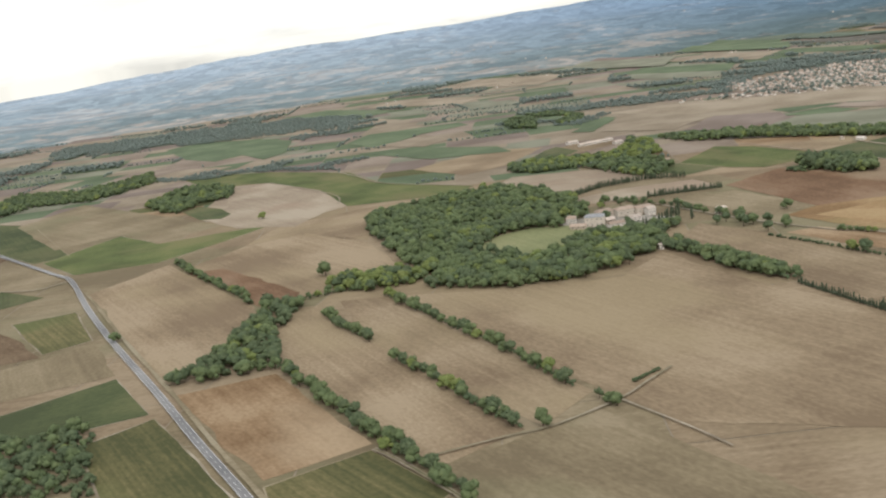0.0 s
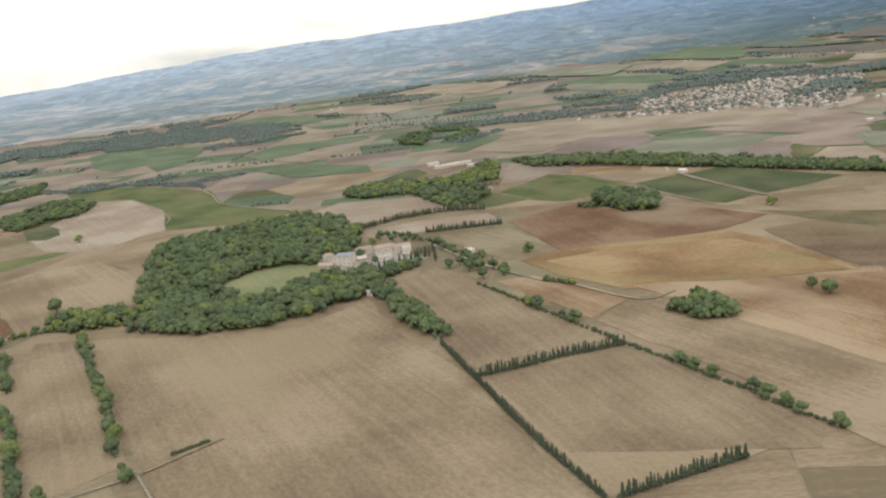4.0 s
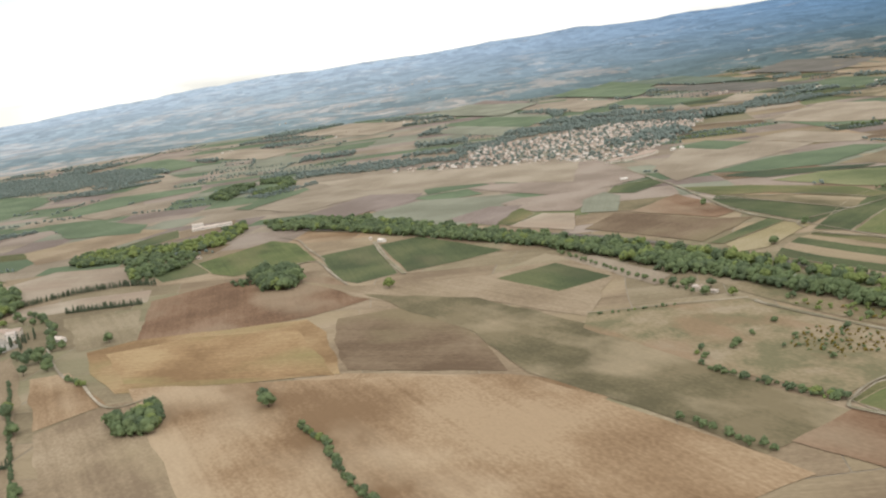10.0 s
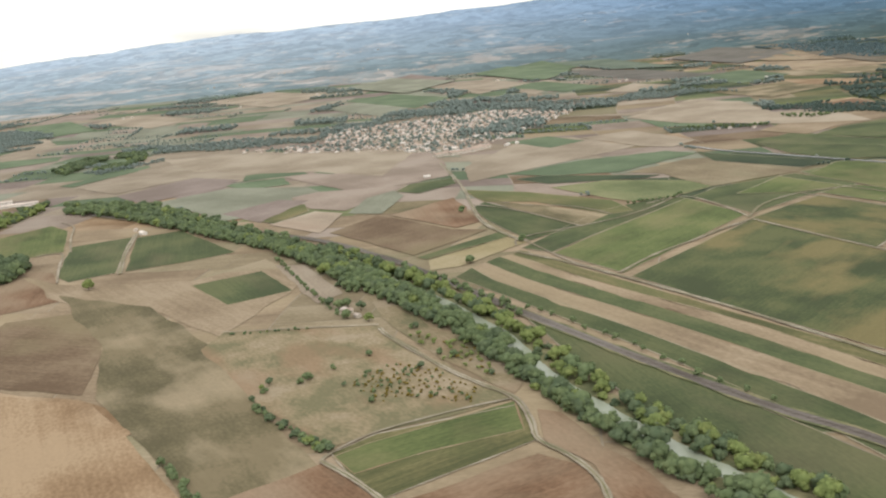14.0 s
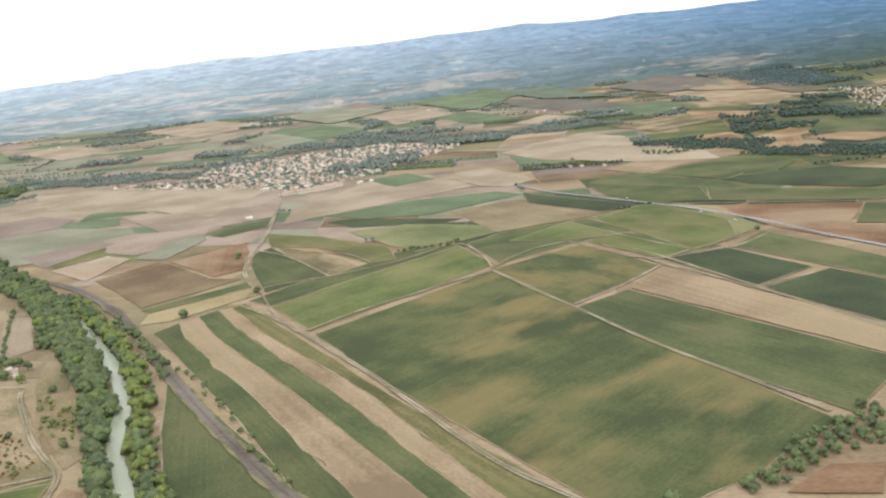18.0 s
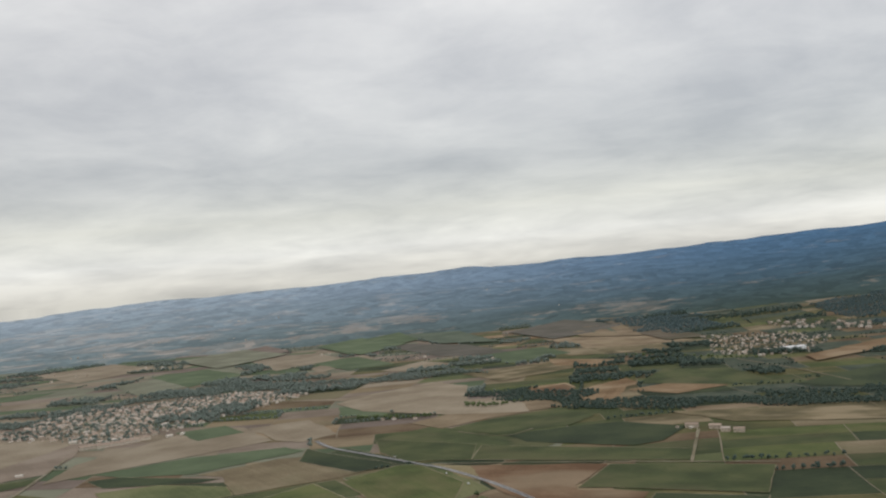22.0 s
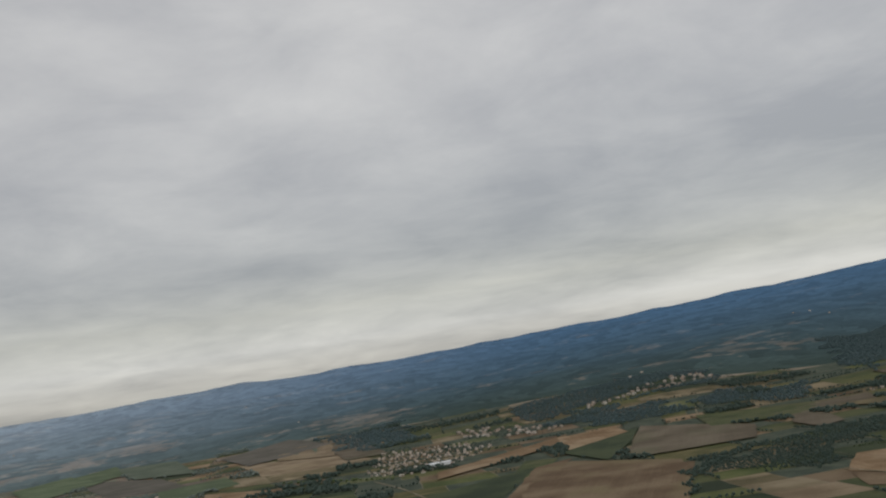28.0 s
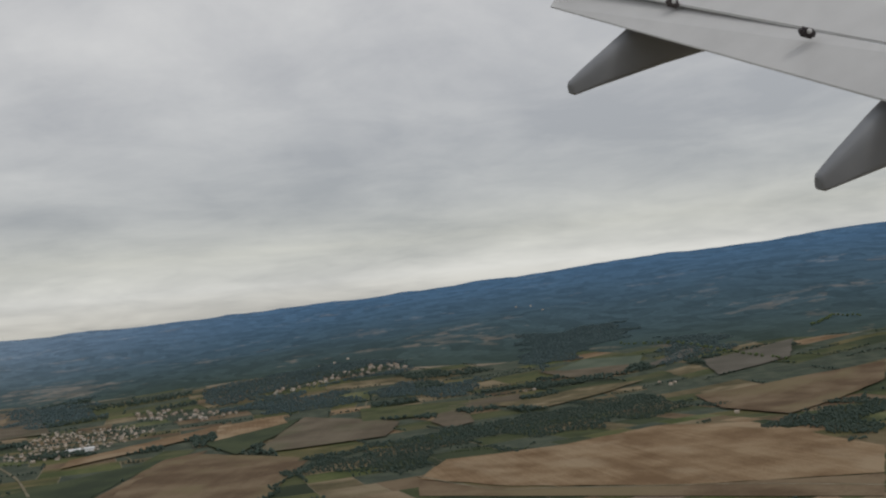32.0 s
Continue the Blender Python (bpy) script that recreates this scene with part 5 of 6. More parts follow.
woodland("dark", [(1921, 1879), (2164, 1931), (2069, 1728), (1897, 1574), (1744, 1418), (1749, 1524)], 7.5, 7)
woodland("dark", [(948, 1999), (1083, 2024), (1102, 1671), (1034, 1597), (991, 1709)], 7.5, 7)
woodland("dark", [(1272, 1521), (1376, 1603), (1462, 1477), (1450, 1378), (1337, 1399)], 6.5, 6)
woodland("dark", [(1491, 1490), (1588, 1511), (1639, 1410), (1584, 1280), (1490, 1402)], 6.5, 6)
woodland("dark", [(2050, 1573), (2113, 1540), (2006, 1319), (1936, 1290), (1856, 1267)], 7.5, 6.5)
woodland("wood", [(681, 332), (696, 343), (702, 355), (721, 373), (739, 390), (727, 355), (711, 348), (695, 332), (686, 329)], 3.2, 3.0)
woodland("dark", [(1671, 781), (1746, 829), (1864, 871), (1672, 673), (1661, 730)], 5.0, 5.5)
hedge("round", [(-85, 315), (-66, 285), (-52, 262), (-40, 242), (-26, 221), (-15, 204)], 3.0, 4.4, 2.0)
hedge("round", [(-185, 509), (-150, 456), (-114, 402)], 4, 4.0, 1.5)
hedge("round", [(-55, 394), (-44, 374), (-24, 338), (-9, 314), (6, 284), (15, 266)], 5.2, 4.6, 1.0)
hedge("round", [(-78, 373), (-69, 354), (-53, 331)], 3.6, 4.4, 1.0)
hedge("round", [(-42, 307), (-28, 287), (-13, 258), (-2, 241)], 3.6, 4.4, 1.2)
hedge("round", [(-91, 400), (-77, 407), (-61, 405)], 4, 3.6, 1.0)
hedge("round", [(21, 257), (26, 248)], 2.5, 3.6, 0.5)
hedge("low", [(32, 265), (41, 273)], 0.55, 1.5, 0.15)
hedge("round", [(70, 425), (91, 381), (105, 349)], 3.0, 4.8, 3.0)
hedge("cypress", [(105, 344), (117, 311), (122, 298), (130, 276), (140, 250), (153, 221)], 1.0, 3.4, 0.3)
hedge("cypress", [(120, 307), (132, 311), (148, 319), (169, 325)], 0.85, 4.2, 0.2)
hedge("cypress", [(156, 221), (170, 228), (189, 237)], 0.85, 4.2, 0.2)
hedge("cypress", [(21, 566), (44, 567), (62, 586), (91, 595), (114, 588)], 0.85, 4.2, 0.2)
hedge("cypress", [(82, 537), (102, 539), (125, 541)], 0.85, 4.2, 0.2)
hedge("low", [(116, 419), (127, 400), (137, 382), (157, 347), (170, 325), (184, 302), (200, 276), (209, 258), (216, 248)], 1.6, 2.0, 0.5)
for hx, hy, hs in ((141, 374, 6.8), (138, 380, 5.4), (154, 355, 5.6), (150, 361, 4.0), (184, 303, 5.0), (187, 297, 5.4), (191, 291, 4.6), (200, 277, 5.4), (202, 271, 5.8), (206, 265, 5.0), (208, 260, 4.2), (215, 249, 5.2)):
    plant("round", hx, hy, hs)
for hx, hy, hs in ((53, 488, 6.6), (62, 477, 4.4), (35, 533, 5.0), (46, 526, 5.2), (54, 522, 4.6), (57, 532, 6.4), (65, 523, 5.0), (73, 519, 4.6), (92, 502, 6.0), (106, 455, 5.6), (109, 470, 4.4), (116, 444, 6.4), (127, 431, 6.8), (116, 466, 5.0)):
    plant("round", hx, hy, hs)
for hx, hy in ((61, 454), (64, 454), (67, 457), (69, 461), (73, 463), (76, 465), (78, 468), (81, 472), (84, 477), (87, 479), (89, 482), (90, 489), (93, 470)):
    plant("cypress", hx, hy, rng.uniform(5.6, 8.0))
hedge("round", [(264, 338), (274, 325), (284, 302), (296, 282), (306, 266), (321, 243)], 2.8, 2.8, 1.0)
hedge("round", [(59, 542), (87, 513), (103, 479)], 4, 3.4, 2)
hedge("round", [(144, 414), (157, 404)], 2.4, 3.0, 0.8)
hedge("cypress", [(68, 448), (77, 470), (87, 491)], 2.4, 4.0, 3.0)
hedge("round", [(365, 433), (386, 435), (400, 436)], 3, 1.6, 0.6)
hedge("round", [(382, 318), (392, 307), (397, 298), (404, 290)], 3.4, 2.8, 1.0)
hedge("round", [(354, 557), (382, 501), (402, 464), (412, 445)], 5, 2.6, 0.8)
hedge("round", [(470, 465), (490, 445), (513, 415), (528, 393), (545, 365), (562, 341)], 9, 2.6, 1.5)
hedge("round", [(425, 525), (457, 483), (487, 435)], 4, 3.4, 2.0)
hedge("round", [(742, 384), (760, 402), (777, 419)], 2.6, 4.2, 3.0)
hedge("round", [(641, 294), (656, 313), (668, 323)], 2.4, 4.4, 2.5)
hedge("round", [(547, 640), (576, 651), (582, 660)], 3, 2.4, 0.8)
hedge("round", [(725, 999), (748, 969), (778, 991)], 6, 4.4, 1)
hedge("round", [(631, 955), (682, 936), (701, 940)], 5, 4, 1.5)
hedge("round", [(725, 981), (751, 974)], 5, 4, 1)
hedge("round", [(908, 1334), (1041, 1196)], 8, 4, 2)
hedge("low", [(1407, 890), (1435, 880), (1459, 848)], 3, 2.4, 1.0)
hedge("round", [(1963, 1572), (1995, 1446), (1973, 1267), (1953, 1121)], 9, 5, 4)
hedge("round", [(2208, 1379), (2309, 1440), (2321, 1387)], 7, 5, 3)
trees("round", [(243, 368), (247, 360), (122, 442), (112, 452), (139, 468), (267, 518)], 4.2)
plant("round", -88, 440, 8.6)
trees("round", [(-164, 367), (-160, 619), (4, 241), (101, 452), (111, 442), (118, 427)], 4.6)
trees("round", [(402, 465), (407, 462), (410, 464), (417, 458), (413, 447), (423, 442)], 3.4)
trees("round", [(785, 432), (791, 440), (793, 434), (798, 438), (784, 437), (778, 429)], 3.0)
trees("round", [(777, 443), (781, 450), (781, 437), (787, 445), (792, 435), (801, 441), (803, 436), (790, 444), (776, 430)], 4.4)
trees("round", [(399, 369), (442, 430), (430, 401), (456, 399), (476, 376)], 2.2)
trees("round", [(752, 634), (447, 650), (485, 564), (460, 525), (815, 565)], 3.6)
trees("round", [(444, 429), (462, 395), (451, 385), (412, 379), (399, 376)], 2.6)
woodland("light", [(6, 697), (26, 713), (57, 712), (85, 716), (101, 741), (109, 785), (120, 754), (121, 697), (98, 682), (66, 681), (39, 675), (25, 670)], 3.2, 4.6)
woodland("dark", [(17, 974), (10, 1026), (24, 1059), (41, 1055), (45, 1010), (42, 947)], 3.4, 4.4)
woodland("dark", [(37, 1087), (76, 1067), (96, 1013), (89, 967), (66, 953), (61, 989), (80, 998), (76, 1034), (46, 1052)], 3.2, 4.0)
field("grass", [(49, 1032), (54, 1050), (74, 1038), (78, 997), (63, 986)])
woodland("light", [(0, 414), (8, 416), (23, 395), (29, 383), (21, 381), (9, 390)], 3.6, 4.4)
trees("round", [(33, 393), (31, 384), (40, 394), (45, 395), (51, 397), (12, 387)], 5.0)
trees("low", [(76, 454), (82, 456), (61, 447), (68, 449), (107, 473), (113, 462), (55, 451)], 3.2)
FAR_HOUSES = [(-238, 2205), (-228, 2220), (-169, 2224), (-146, 2176), (-50, 1758), (-12, 1610), (14, 1619), (15, 1704), (42, 1688), (-169, 1577), (-155, 1580), (173, 1106), (182, 1107), (-124, 2404), (-111, 2411), (-103, 3063), (-88, 3086), (-31, 3064), (22, 3073), (-174, 1746), (-159, 1795), (-52, 1561)]
CARS = [(731, 696), (691, 761), (746, 664)]
SCRUB = [(427, 376), (440, 392), (454, 386), (473, 362), (470, 353), (453, 359), (438, 357)]
SCRUB_2 = [(439, 426), (468, 405), (479, 372), (457, 394)]
MANOR = [(46, 480), (55, 469), (38, 483), (65, 491), (74, 492), (82, 485)]
FARM = [(412, 456), (410, 455), (417, 449)]
MILL = [(80, 786), (64, 850), (84, 799), (118, 731)]
VILLAGE = [(194, 1018), (279, 1032), (263, 1156), (342, 1184), (439, 1246), (545, 1174), (506, 1091), (453, 955), (426, 901), (372, 939)]
VILLAGE_2 = [(1005, 1281), (1040, 1537), (1162, 1483), (1185, 1383), (1106, 1225), (1045, 1205)]
FARM_2 = [(896, 799), (910, 789), (922, 770), (914, 775)]
HOUSES = [(411, 789), (469, 934), (478, 941), (657, 940), (667, 940), (686, 932), (886, 800), (895, 797)]
WHITE = [(1088, 1256)]
FARM_3 = [(788, 436), (797, 442), (780, 429)]
FAR_DOTS = [(435, 1748), (446, 1760), (481, 1673), (624, 1530), (635, 1540), (712, 1482), (733, 1415), (740, 1428), (809, 1412), (96, 2354), (142, 2293), (109, 1777), (151, 1748), (1496, 1878), (1527, 1879), (1560, 1909), (1420, 1806), (1638, 1250), (1650, 1249), (1673, 1262), (1698, 1263), (1775, 1147), (1772, 1117), (1784, 1126), (2196, 2545), (2143, 2260), (2226, 2513), (676, 3294), (878, 2499), (1689, 874)]
HUTS = [(68, 417), (116, 658), (110, 478), (168, 766), (234, 657), (243, 647)]

patchwork()

# ---- buildings
WALL = [mat("plaster_cream", [(0.426, 0.377, 0.312), (0.514, 0.459, 0.385), (0.584, 0.527, 0.446)], 0.5, fine=2.0, spread=0.12), mat("plaster_pale", [(0.531, 0.489, 0.429), (0.621, 0.577, 0.514), (0.692, 0.649, 0.580)], 0.5, fine=2.0, spread=0.1), mat("stone_wall", [(0.324, 0.271, 0.217), (0.420, 0.358, 0.287), (0.500, 0.436, 0.354)], 0.8, fine=3.0, spread=0.12)]
TILE = [mat("roof_tile", [(0.280, 0.212, 0.169), (0.375, 0.295, 0.235), (0.464, 0.377, 0.308)], 0.6, fine=2.5, spread=0.15, bump=0.05), mat("roof_tile_rose", [(0.402, 0.338, 0.286), (0.501, 0.430, 0.369), (0.581, 0.508, 0.444)], 0.6, fine=2.5, spread=0.15, bump=0.05), mat("roof_tile_pale", [(0.508, 0.457, 0.402), (0.599, 0.545, 0.486), (0.670, 0.612, 0.552)], 0.6, fine=2.5, spread=0.15, bump=0.05)]
SLATE = mat("zinc_roof", [(0.22, 0.225, 0.23), (0.31, 0.315, 0.32)], 0.5, fine=2.0, rough=0.45)
WHITE_SHEET = mat("white_sheeting", [(0.72, 0.73, 0.74), (0.82, 0.83, 0.84)], 0.4, fine=1.5, rough=0.5)
GLASS = mat("window_dark", [(0.03, 0.035, 0.04), (0.06, 0.065, 0.07)], 1.0, rough=0.12)
DOOR = mat("door_wood", [(0.12, 0.08, 0.05), (0.18, 0.13, 0.09)], 1.0)


def part(name, bm, m, parent, label=""):
    me = bpy.data.meshes.new(name)
    bm.to_mesh(me)
    bm.free()
    me.materials.append(m)
    ob = new(name, me)
    ob.parent = parent
    return tagged(ob, label)


def box(w, d, h, at=(0, 0, 0), bevel=0.0):
    bm = bmesh.new()
    bmesh.ops.create_cube(bm, size=1, matrix=Matrix.Translation((at[0], at[1], at[2] + h / 2)) @ Matrix.Diagonal((w, d, h, 1)))
    if bevel:
        bmesh.ops.bevel(bm, geom=bm.edges[:], offset=bevel, segments=1, affect="EDGES")
    return bm


def roof_shape(w, d, h, rise, hip, over=0.22, thick=0.12):
    """A tiled roof with eaves: gabled, or hipped by the given length."""
    bm = bmesh.new()
    a, b = w / 2 + over, d / 2 + over
    r = a - hip if hip else a
    low = [bm.verts.new(p) for p in ((-a, -b, h), (a, -b, h), (a, b, h), (-a, b, h))]
    top = [bm.verts.new(p) for p in ((-r, 0, h + rise), (r, 0, h + rise))]
    under = [bm.verts.new((v.co.x, v.co.y, h - thick)) for v in low]
    for f in ((low[0], low[1], top[1], top[0]), (low[2], low[3], top[0], top[1]), (low[1], low[2], top[1]), (low[3], low[0], top[0])):
        bm.faces.new(f)
    for k in range(4):
        bm.faces.new((under[k], under[(k + 1) % 4], low[(k + 1) % 4], low[k]))
    bm.faces.new(under[::-1])
    return bm


def house(w, d, h, rise, wall, tile, label, hip=0.0, floors=1, columns=2, chimney=True, name="house", category="house", group="village houses"):
    root = new(name, None)
    root.empty_display_size = 0.3
    part("wall", box(w, d, h + 0.02, bevel=0.03), wall, root)
    top = part("roof", roof_shape(w, d, h, rise, hip), tile, root)
    if chimney:
        part("chimney", box(0.35, 0.3, rise + 0.5, (w * 0.27, d * 0.12, h)), wall, top)
    part("door", box(0.45, 0.06, min(0.95, h * 0.45), (-w * 0.12, -d / 2, 0)), DOOR, root)
    for side in (-1, 1):
        for k in range(floors):
            for c in range(columns):
                x = w * ((c + 0.5) / columns - 0.5) + (0.1 if side < 0 else -0.1)
                z = h * (k + 0.45) / floors
                part("window", box(0.42, 0.05, min(0.6, h / floors * 0.42), (x, side * d / 2, z)), GLASS, root)
    return tagged(root, label, category, group)


def set_down(ob, x, y, turn, scale=1.0):
    ob.matrix_basis = Matrix.LocRotScale((x, y, ground_height(x, y)), Euler((0, 0, radians(turn))), (scale, scale, scale))
    return ob


KINDS = [
    house(6.0, 4.2, 2.5, 1.0, WALL[0], TILE[0], "cream village house with a terracotta tile roof"),
    house(7.5, 4.6, 2.3, 1.0, WALL[1], TILE[2], "pale plastered village house with a faded tile roof"),
    house(5.0, 4.4, 3.6, 0.9, WALL[2], TILE[1], "stone village house of two storeys under tiles", floors=2),
    house(6.6, 5.2, 2.4, 1.2, WALL[1], TILE[0], "white plastered villa with a hipped tile roof", hip=2.0),
    house(4.6, 3.6, 2.2, 0.8, WALL[0], TILE[1], "small cream house with a pale tile roof", columns=1),
]
fresh = list(KINDS)
HOUSES_SET = [0]


def settle(x, y, turn, scale=1.0, kind=None):
    HOUSES_SET[0] += 1
    if fresh:
        return set_down(fresh.pop(), x, y, turn, scale)
    ob = copy_thing(kind or rng.choice(KINDS), Matrix.Identity(4))
    return set_down(ob, x, y, turn, scale)


def street_plan(poly, gap, share):
    """House sites on a loose grid of lanes."""
    out = []
    for x, y in scatter(poly, gap):
        if rng.random() < share:
            out.append((x, y, 35 + rng.choice((0, 90)) + rng.uniform(-14, 14) + 25 * noise.noise(Vector((x * 0.01, y * 0.01, 3)))))
    return out


def joined_houses(name, sites, label, big=1.0):
    """Houses too far off to tell apart, as one mesh."""
    vs, fs, mi = [], [], []
    for x, y, turn in sites:
        w, d, h, rise = rng.uniform(2.4, 5.0), rng.uniform(2.0, 3.4), rng.uniform(1.6, 2.4), rng.uniform(0.7, 1.2)
        w, d, h, rise = w * big, d * big, h * big, rise * big
        base = pose(x, y, ground_height(x, y), 0, 0, turn)
        n = len(vs)
        for p in ((-1, -1, 0), (1, -1, 0), (1, 1, 0), (-1, 1, 0), (-1, -1, 1), (1, -1, 1), (1, 1, 1), (-1, 1, 1)):
            vs.append(base @ Vector((p[0] * w / 2, p[1] * d / 2, p[2] * h)))
        for p in ((-1, -1), (1, -1), (1, 1), (-1, 1)):
            vs.append(base @ Vector((p[0] * (w / 2 + 0.2), p[1] * (d / 2 + 0.2), h)))
        vs += [base @ Vector((-w / 2 - 0.2, 0, h + rise)), base @ Vector((w / 2 + 0.2, 0, h + rise))]
        a = n
        fs += [(a, a + 1, a + 5, a + 4), (a + 1, a + 2, a + 6, a + 5), (a + 2, a + 3, a + 7, a + 6), (a + 3, a, a + 4, a + 7)]
        mi += [rng.choice((0, 1, 4))] * 4
        b = n + 8
        fs += [(b, b + 1, b + 5, b + 4), (b + 2, b + 3, b + 4, b + 5), (b + 1, b + 2, b + 5), (b + 3, b, b + 4)]
        mi += [rng.choice((2, 3))] * 4
    me = bpy.data.meshes.new(name)
    me.from_pydata([v[:] for v in vs], [], fs)
    for m in (WALL[0], WALL[1], TILE[0], TILE[1], WALL[2]):
        me.materials.append(m)
    me.polygons.foreach_set("material_index", mi)
    return tagged(new(name, me), label, "houses", kind="stuff")


sites = street_plan(VILLAGE, 6.3, 0.6)
sites.sort(key=lambda s: s[1])
for x, y, turn in sites[:215]:
    settle(x, y, turn, rng.choice((0.42, 0.52, 0.62, 0.8)) * rng.uniform(0.9, 1.1))
joined_houses("village_rooftops", sites[215:], "crowded pale tiled houses of the village centre")
sites = street_plan(VILLAGE_2, 9.0, 0.4)
for x, y, turn in sites[:64]:
    settle(x, y, turn, rng.uniform(0.45, 0.7))
joined_houses("second_village_rooftops", sites[64:], "cream houses of the second village under tiles", 0.8)
joined_houses("slope_rooftops", street_plan(VILLAGE_3, 12.0, 0.42), "white houses among trees above the second village", 1.5)
joined_houses("distant_farms", [(x, y, 30 + 47 * k) for k, (x, y) in enumerate(FAR_DOTS)], "tiny white farmhouses far across the plain")
joined_houses("scattered_houses", [(x, y, 20 + 37 * k) for k, (x, y) in enumerate(FAR_HOUSES)], "white houses scattered over the far plain")
joined_houses("hamlet_rooftops", street_plan(HAMLET, 11.0, 0.40), "pale houses strung along a wooded far slope", 1.3)
for poly, gap, size in ((VILLAGE, 6.6, 4.4), (VILLAGE_2, 7.5, 3.4), (VILLAGE_3, 5.5, 3.0), (HAMLET, 6.0, 3.0)):
    items = [(x, y, ground_height(x, y), size * rng.uniform(0.6, 1.2), "tuft") for x, y in scatter(poly, gap) if rng.random() < 0.5]
    # village trees use the far leaf colours, haze included
    tagged(new("village_trees", cloud_mesh("village_trees", items, LEAF["hazed" if poly is VILLAGE else "far_hazed"])), "dark green garden trees between village houses", "trees", kind="stuff")


def shed(x, y, turn, w, d, h, wall, tile, label, name="shed", hip=0.0, rise=1.0):
    ob = house(w, d, h, rise, wall, tile, label, hip=hip, columns=3, chimney=False, name=name, category="shed", group="farm and works sheds")
    return set_down(ob, x, y, turn)


# long sheds at the edge of the village
for k, (dx, dy, w) in enumerate(((0, 0, 26), (8, 9, 24), (15, 19, 20), (-16, -6, 18))):
    shed(430 + dx, 905 + dy, 38, w, 7, 2.6, WALL[0], TILE[0], "long cooperative shed with a red tile roof", rise=1.1)
# two white sheds by the second village
wx, wy = WHITE[0]
shed(wx, wy, 20, 16, 9, 4.0, WHITE_SHEET, WHITE_SHEET, "white sheet metal shed at a village edge", rise=1.2)
shed(wx + 16, wy + 8, 20, 11, 9, 3.6, WHITE_SHEET, WHITE_SHEET, "small white sheet metal shed at a village edge", rise=1.0)
# the works by the river
mx, my = MILL[0]
for dx, dy, w, d, label in ((0, 0, 15, 5, "long pale roofed works building"), (-8, -5, 10, 4, "pale roofed works annexe"), (11, 5, 11, 4.6, "pale works hall beside trees"), (-16, 16, 9, 6, "small white works house"), (18, -14, 7, 5, "low white store beside the works")):
    shed(mx + dx, my + dy, 25, w, d, 2.2, WALL[1], TILE[1], label, rise=0.9)

# the manor: a tall pale house, barns and low ranges round a court
gx, gy = MANOR[0]
manor = set_down(house(9.6, 7.0, 5.4, 1.2, WALL[0], SLATE, "tall pale manor house with a zinc hipped roof", hip=2.6, floors=2, columns=4, name="manor_house", category="manor", group="manor buildings"), gx, gy, -12)
for dx, dy, turn, w, d, h, wl, tl, hip, label in (
    (-11, 13, -12, 5, 4, 3.0, 1, 0, 1.2, "small pale manor lodge with tiles"), (2, 9, -12, 6, 4, 3.2, 1, 1, 1.2, "white manor wing behind the main house"),
    (-9, -3, -12, 8, 3, 1.8, 2, 0, 0, "low stone garden range of the manor"), (10, -7, 14, 8, 3.2, 2.0, 1, 0, 0, "low white court building of the manor"),
    (7, 20, 16, 9, 5, 3.2, 0, 0, 1.5, "cream farm wing of the manor"), (18, 18, 16, 11, 6.5, 3.8, 0, 0, 2.6, "large manor barn with a brown tile roof"),
    (27, 18, 18, 9, 6, 3.4, 0, 0, 0, "tall gabled barn beside the manor court"), (30, 12, 18, 4.2, 5, 3.6, 1, 1, 0, "bright white gabled barn of the manor"),
    (20, 2, 16, 7, 3.4, 2.2, 1, 1, 0, "white stable of the manor"), (8, 4, 14, 4.5, 3.4, 2.0, 2, 1, 0, "small stone shed of the manor"), (63, -3, -20, 5.5, 4.2, 2.4, 1, 1, 1.0, "small white villa among trees")):
    set_down(house(w, d, h, 1.2, WALL[wl], TILE[tl], label, hip=hip, columns=3, chimney=False, name="outbuilding", category="outbuilding", group="manor buildings"), gx + dx, gy + dy, turn)

for k, (x, y) in enumerate(FARM_3):
    shed(x, y, -25 + 80 * (k == 2), 8 - 1.5 * k, 4, 2.2, WALL[2], TILE[k], "stone farm building among trees beside vineyards")

# farmstead by the river and scattered houses
for k, (x, y) in enumerate(FARM):
    settle(x, y, 20 + 60 * k, 0.6)
for k, (x, y) in enumerate(HOUSES + HUTS[1:]):
    settle(x, y, 15 + 40 * k, rng.uniform(0.5, 0.75))
for k, (x, y) in enumerate(FARM_2):
    shed(x, y, -20, 9 - k, 4.2, 2.6, WALL[2], TILE[0 if k < 3 else 1], "large stone farm building with tiled roof")
hx, hy = HUTS[0]
set_down(house(2.2, 2.0, 2.4, 0.7, WALL[1], TILE[1], "small white hut at a field corner", columns=1, chimney=False, name="hut", category="hut", group="huts"), hx, hy, 10)

# scrub on the rough grassland
for poly, gap, tone, size in ((SCRUB, 2.4, "autumn", 1.3), (SCRUB, 3.6, "wood", 1.7), (SCRUB_2, 3.6, "light", 2.4), (SCRUB_2, 5.5, "autumn", 1.5)):
    items = [(x, y, ground_height(x, y), size * rng.uniform(0.5, 1.3), "few") for x, y in scatter(poly, gap) if rng.random() < 0.7]
    label = {"autumn": "yellow autumn scrub bushes on dry grass", "wood": "small green scrub bushes", "light": "light green young trees on a river meadow"}[tone]
    tagged(new("scrub", cloud_mesh("scrub", items, LEAF[tone])), label, "scrub", kind="stuff")


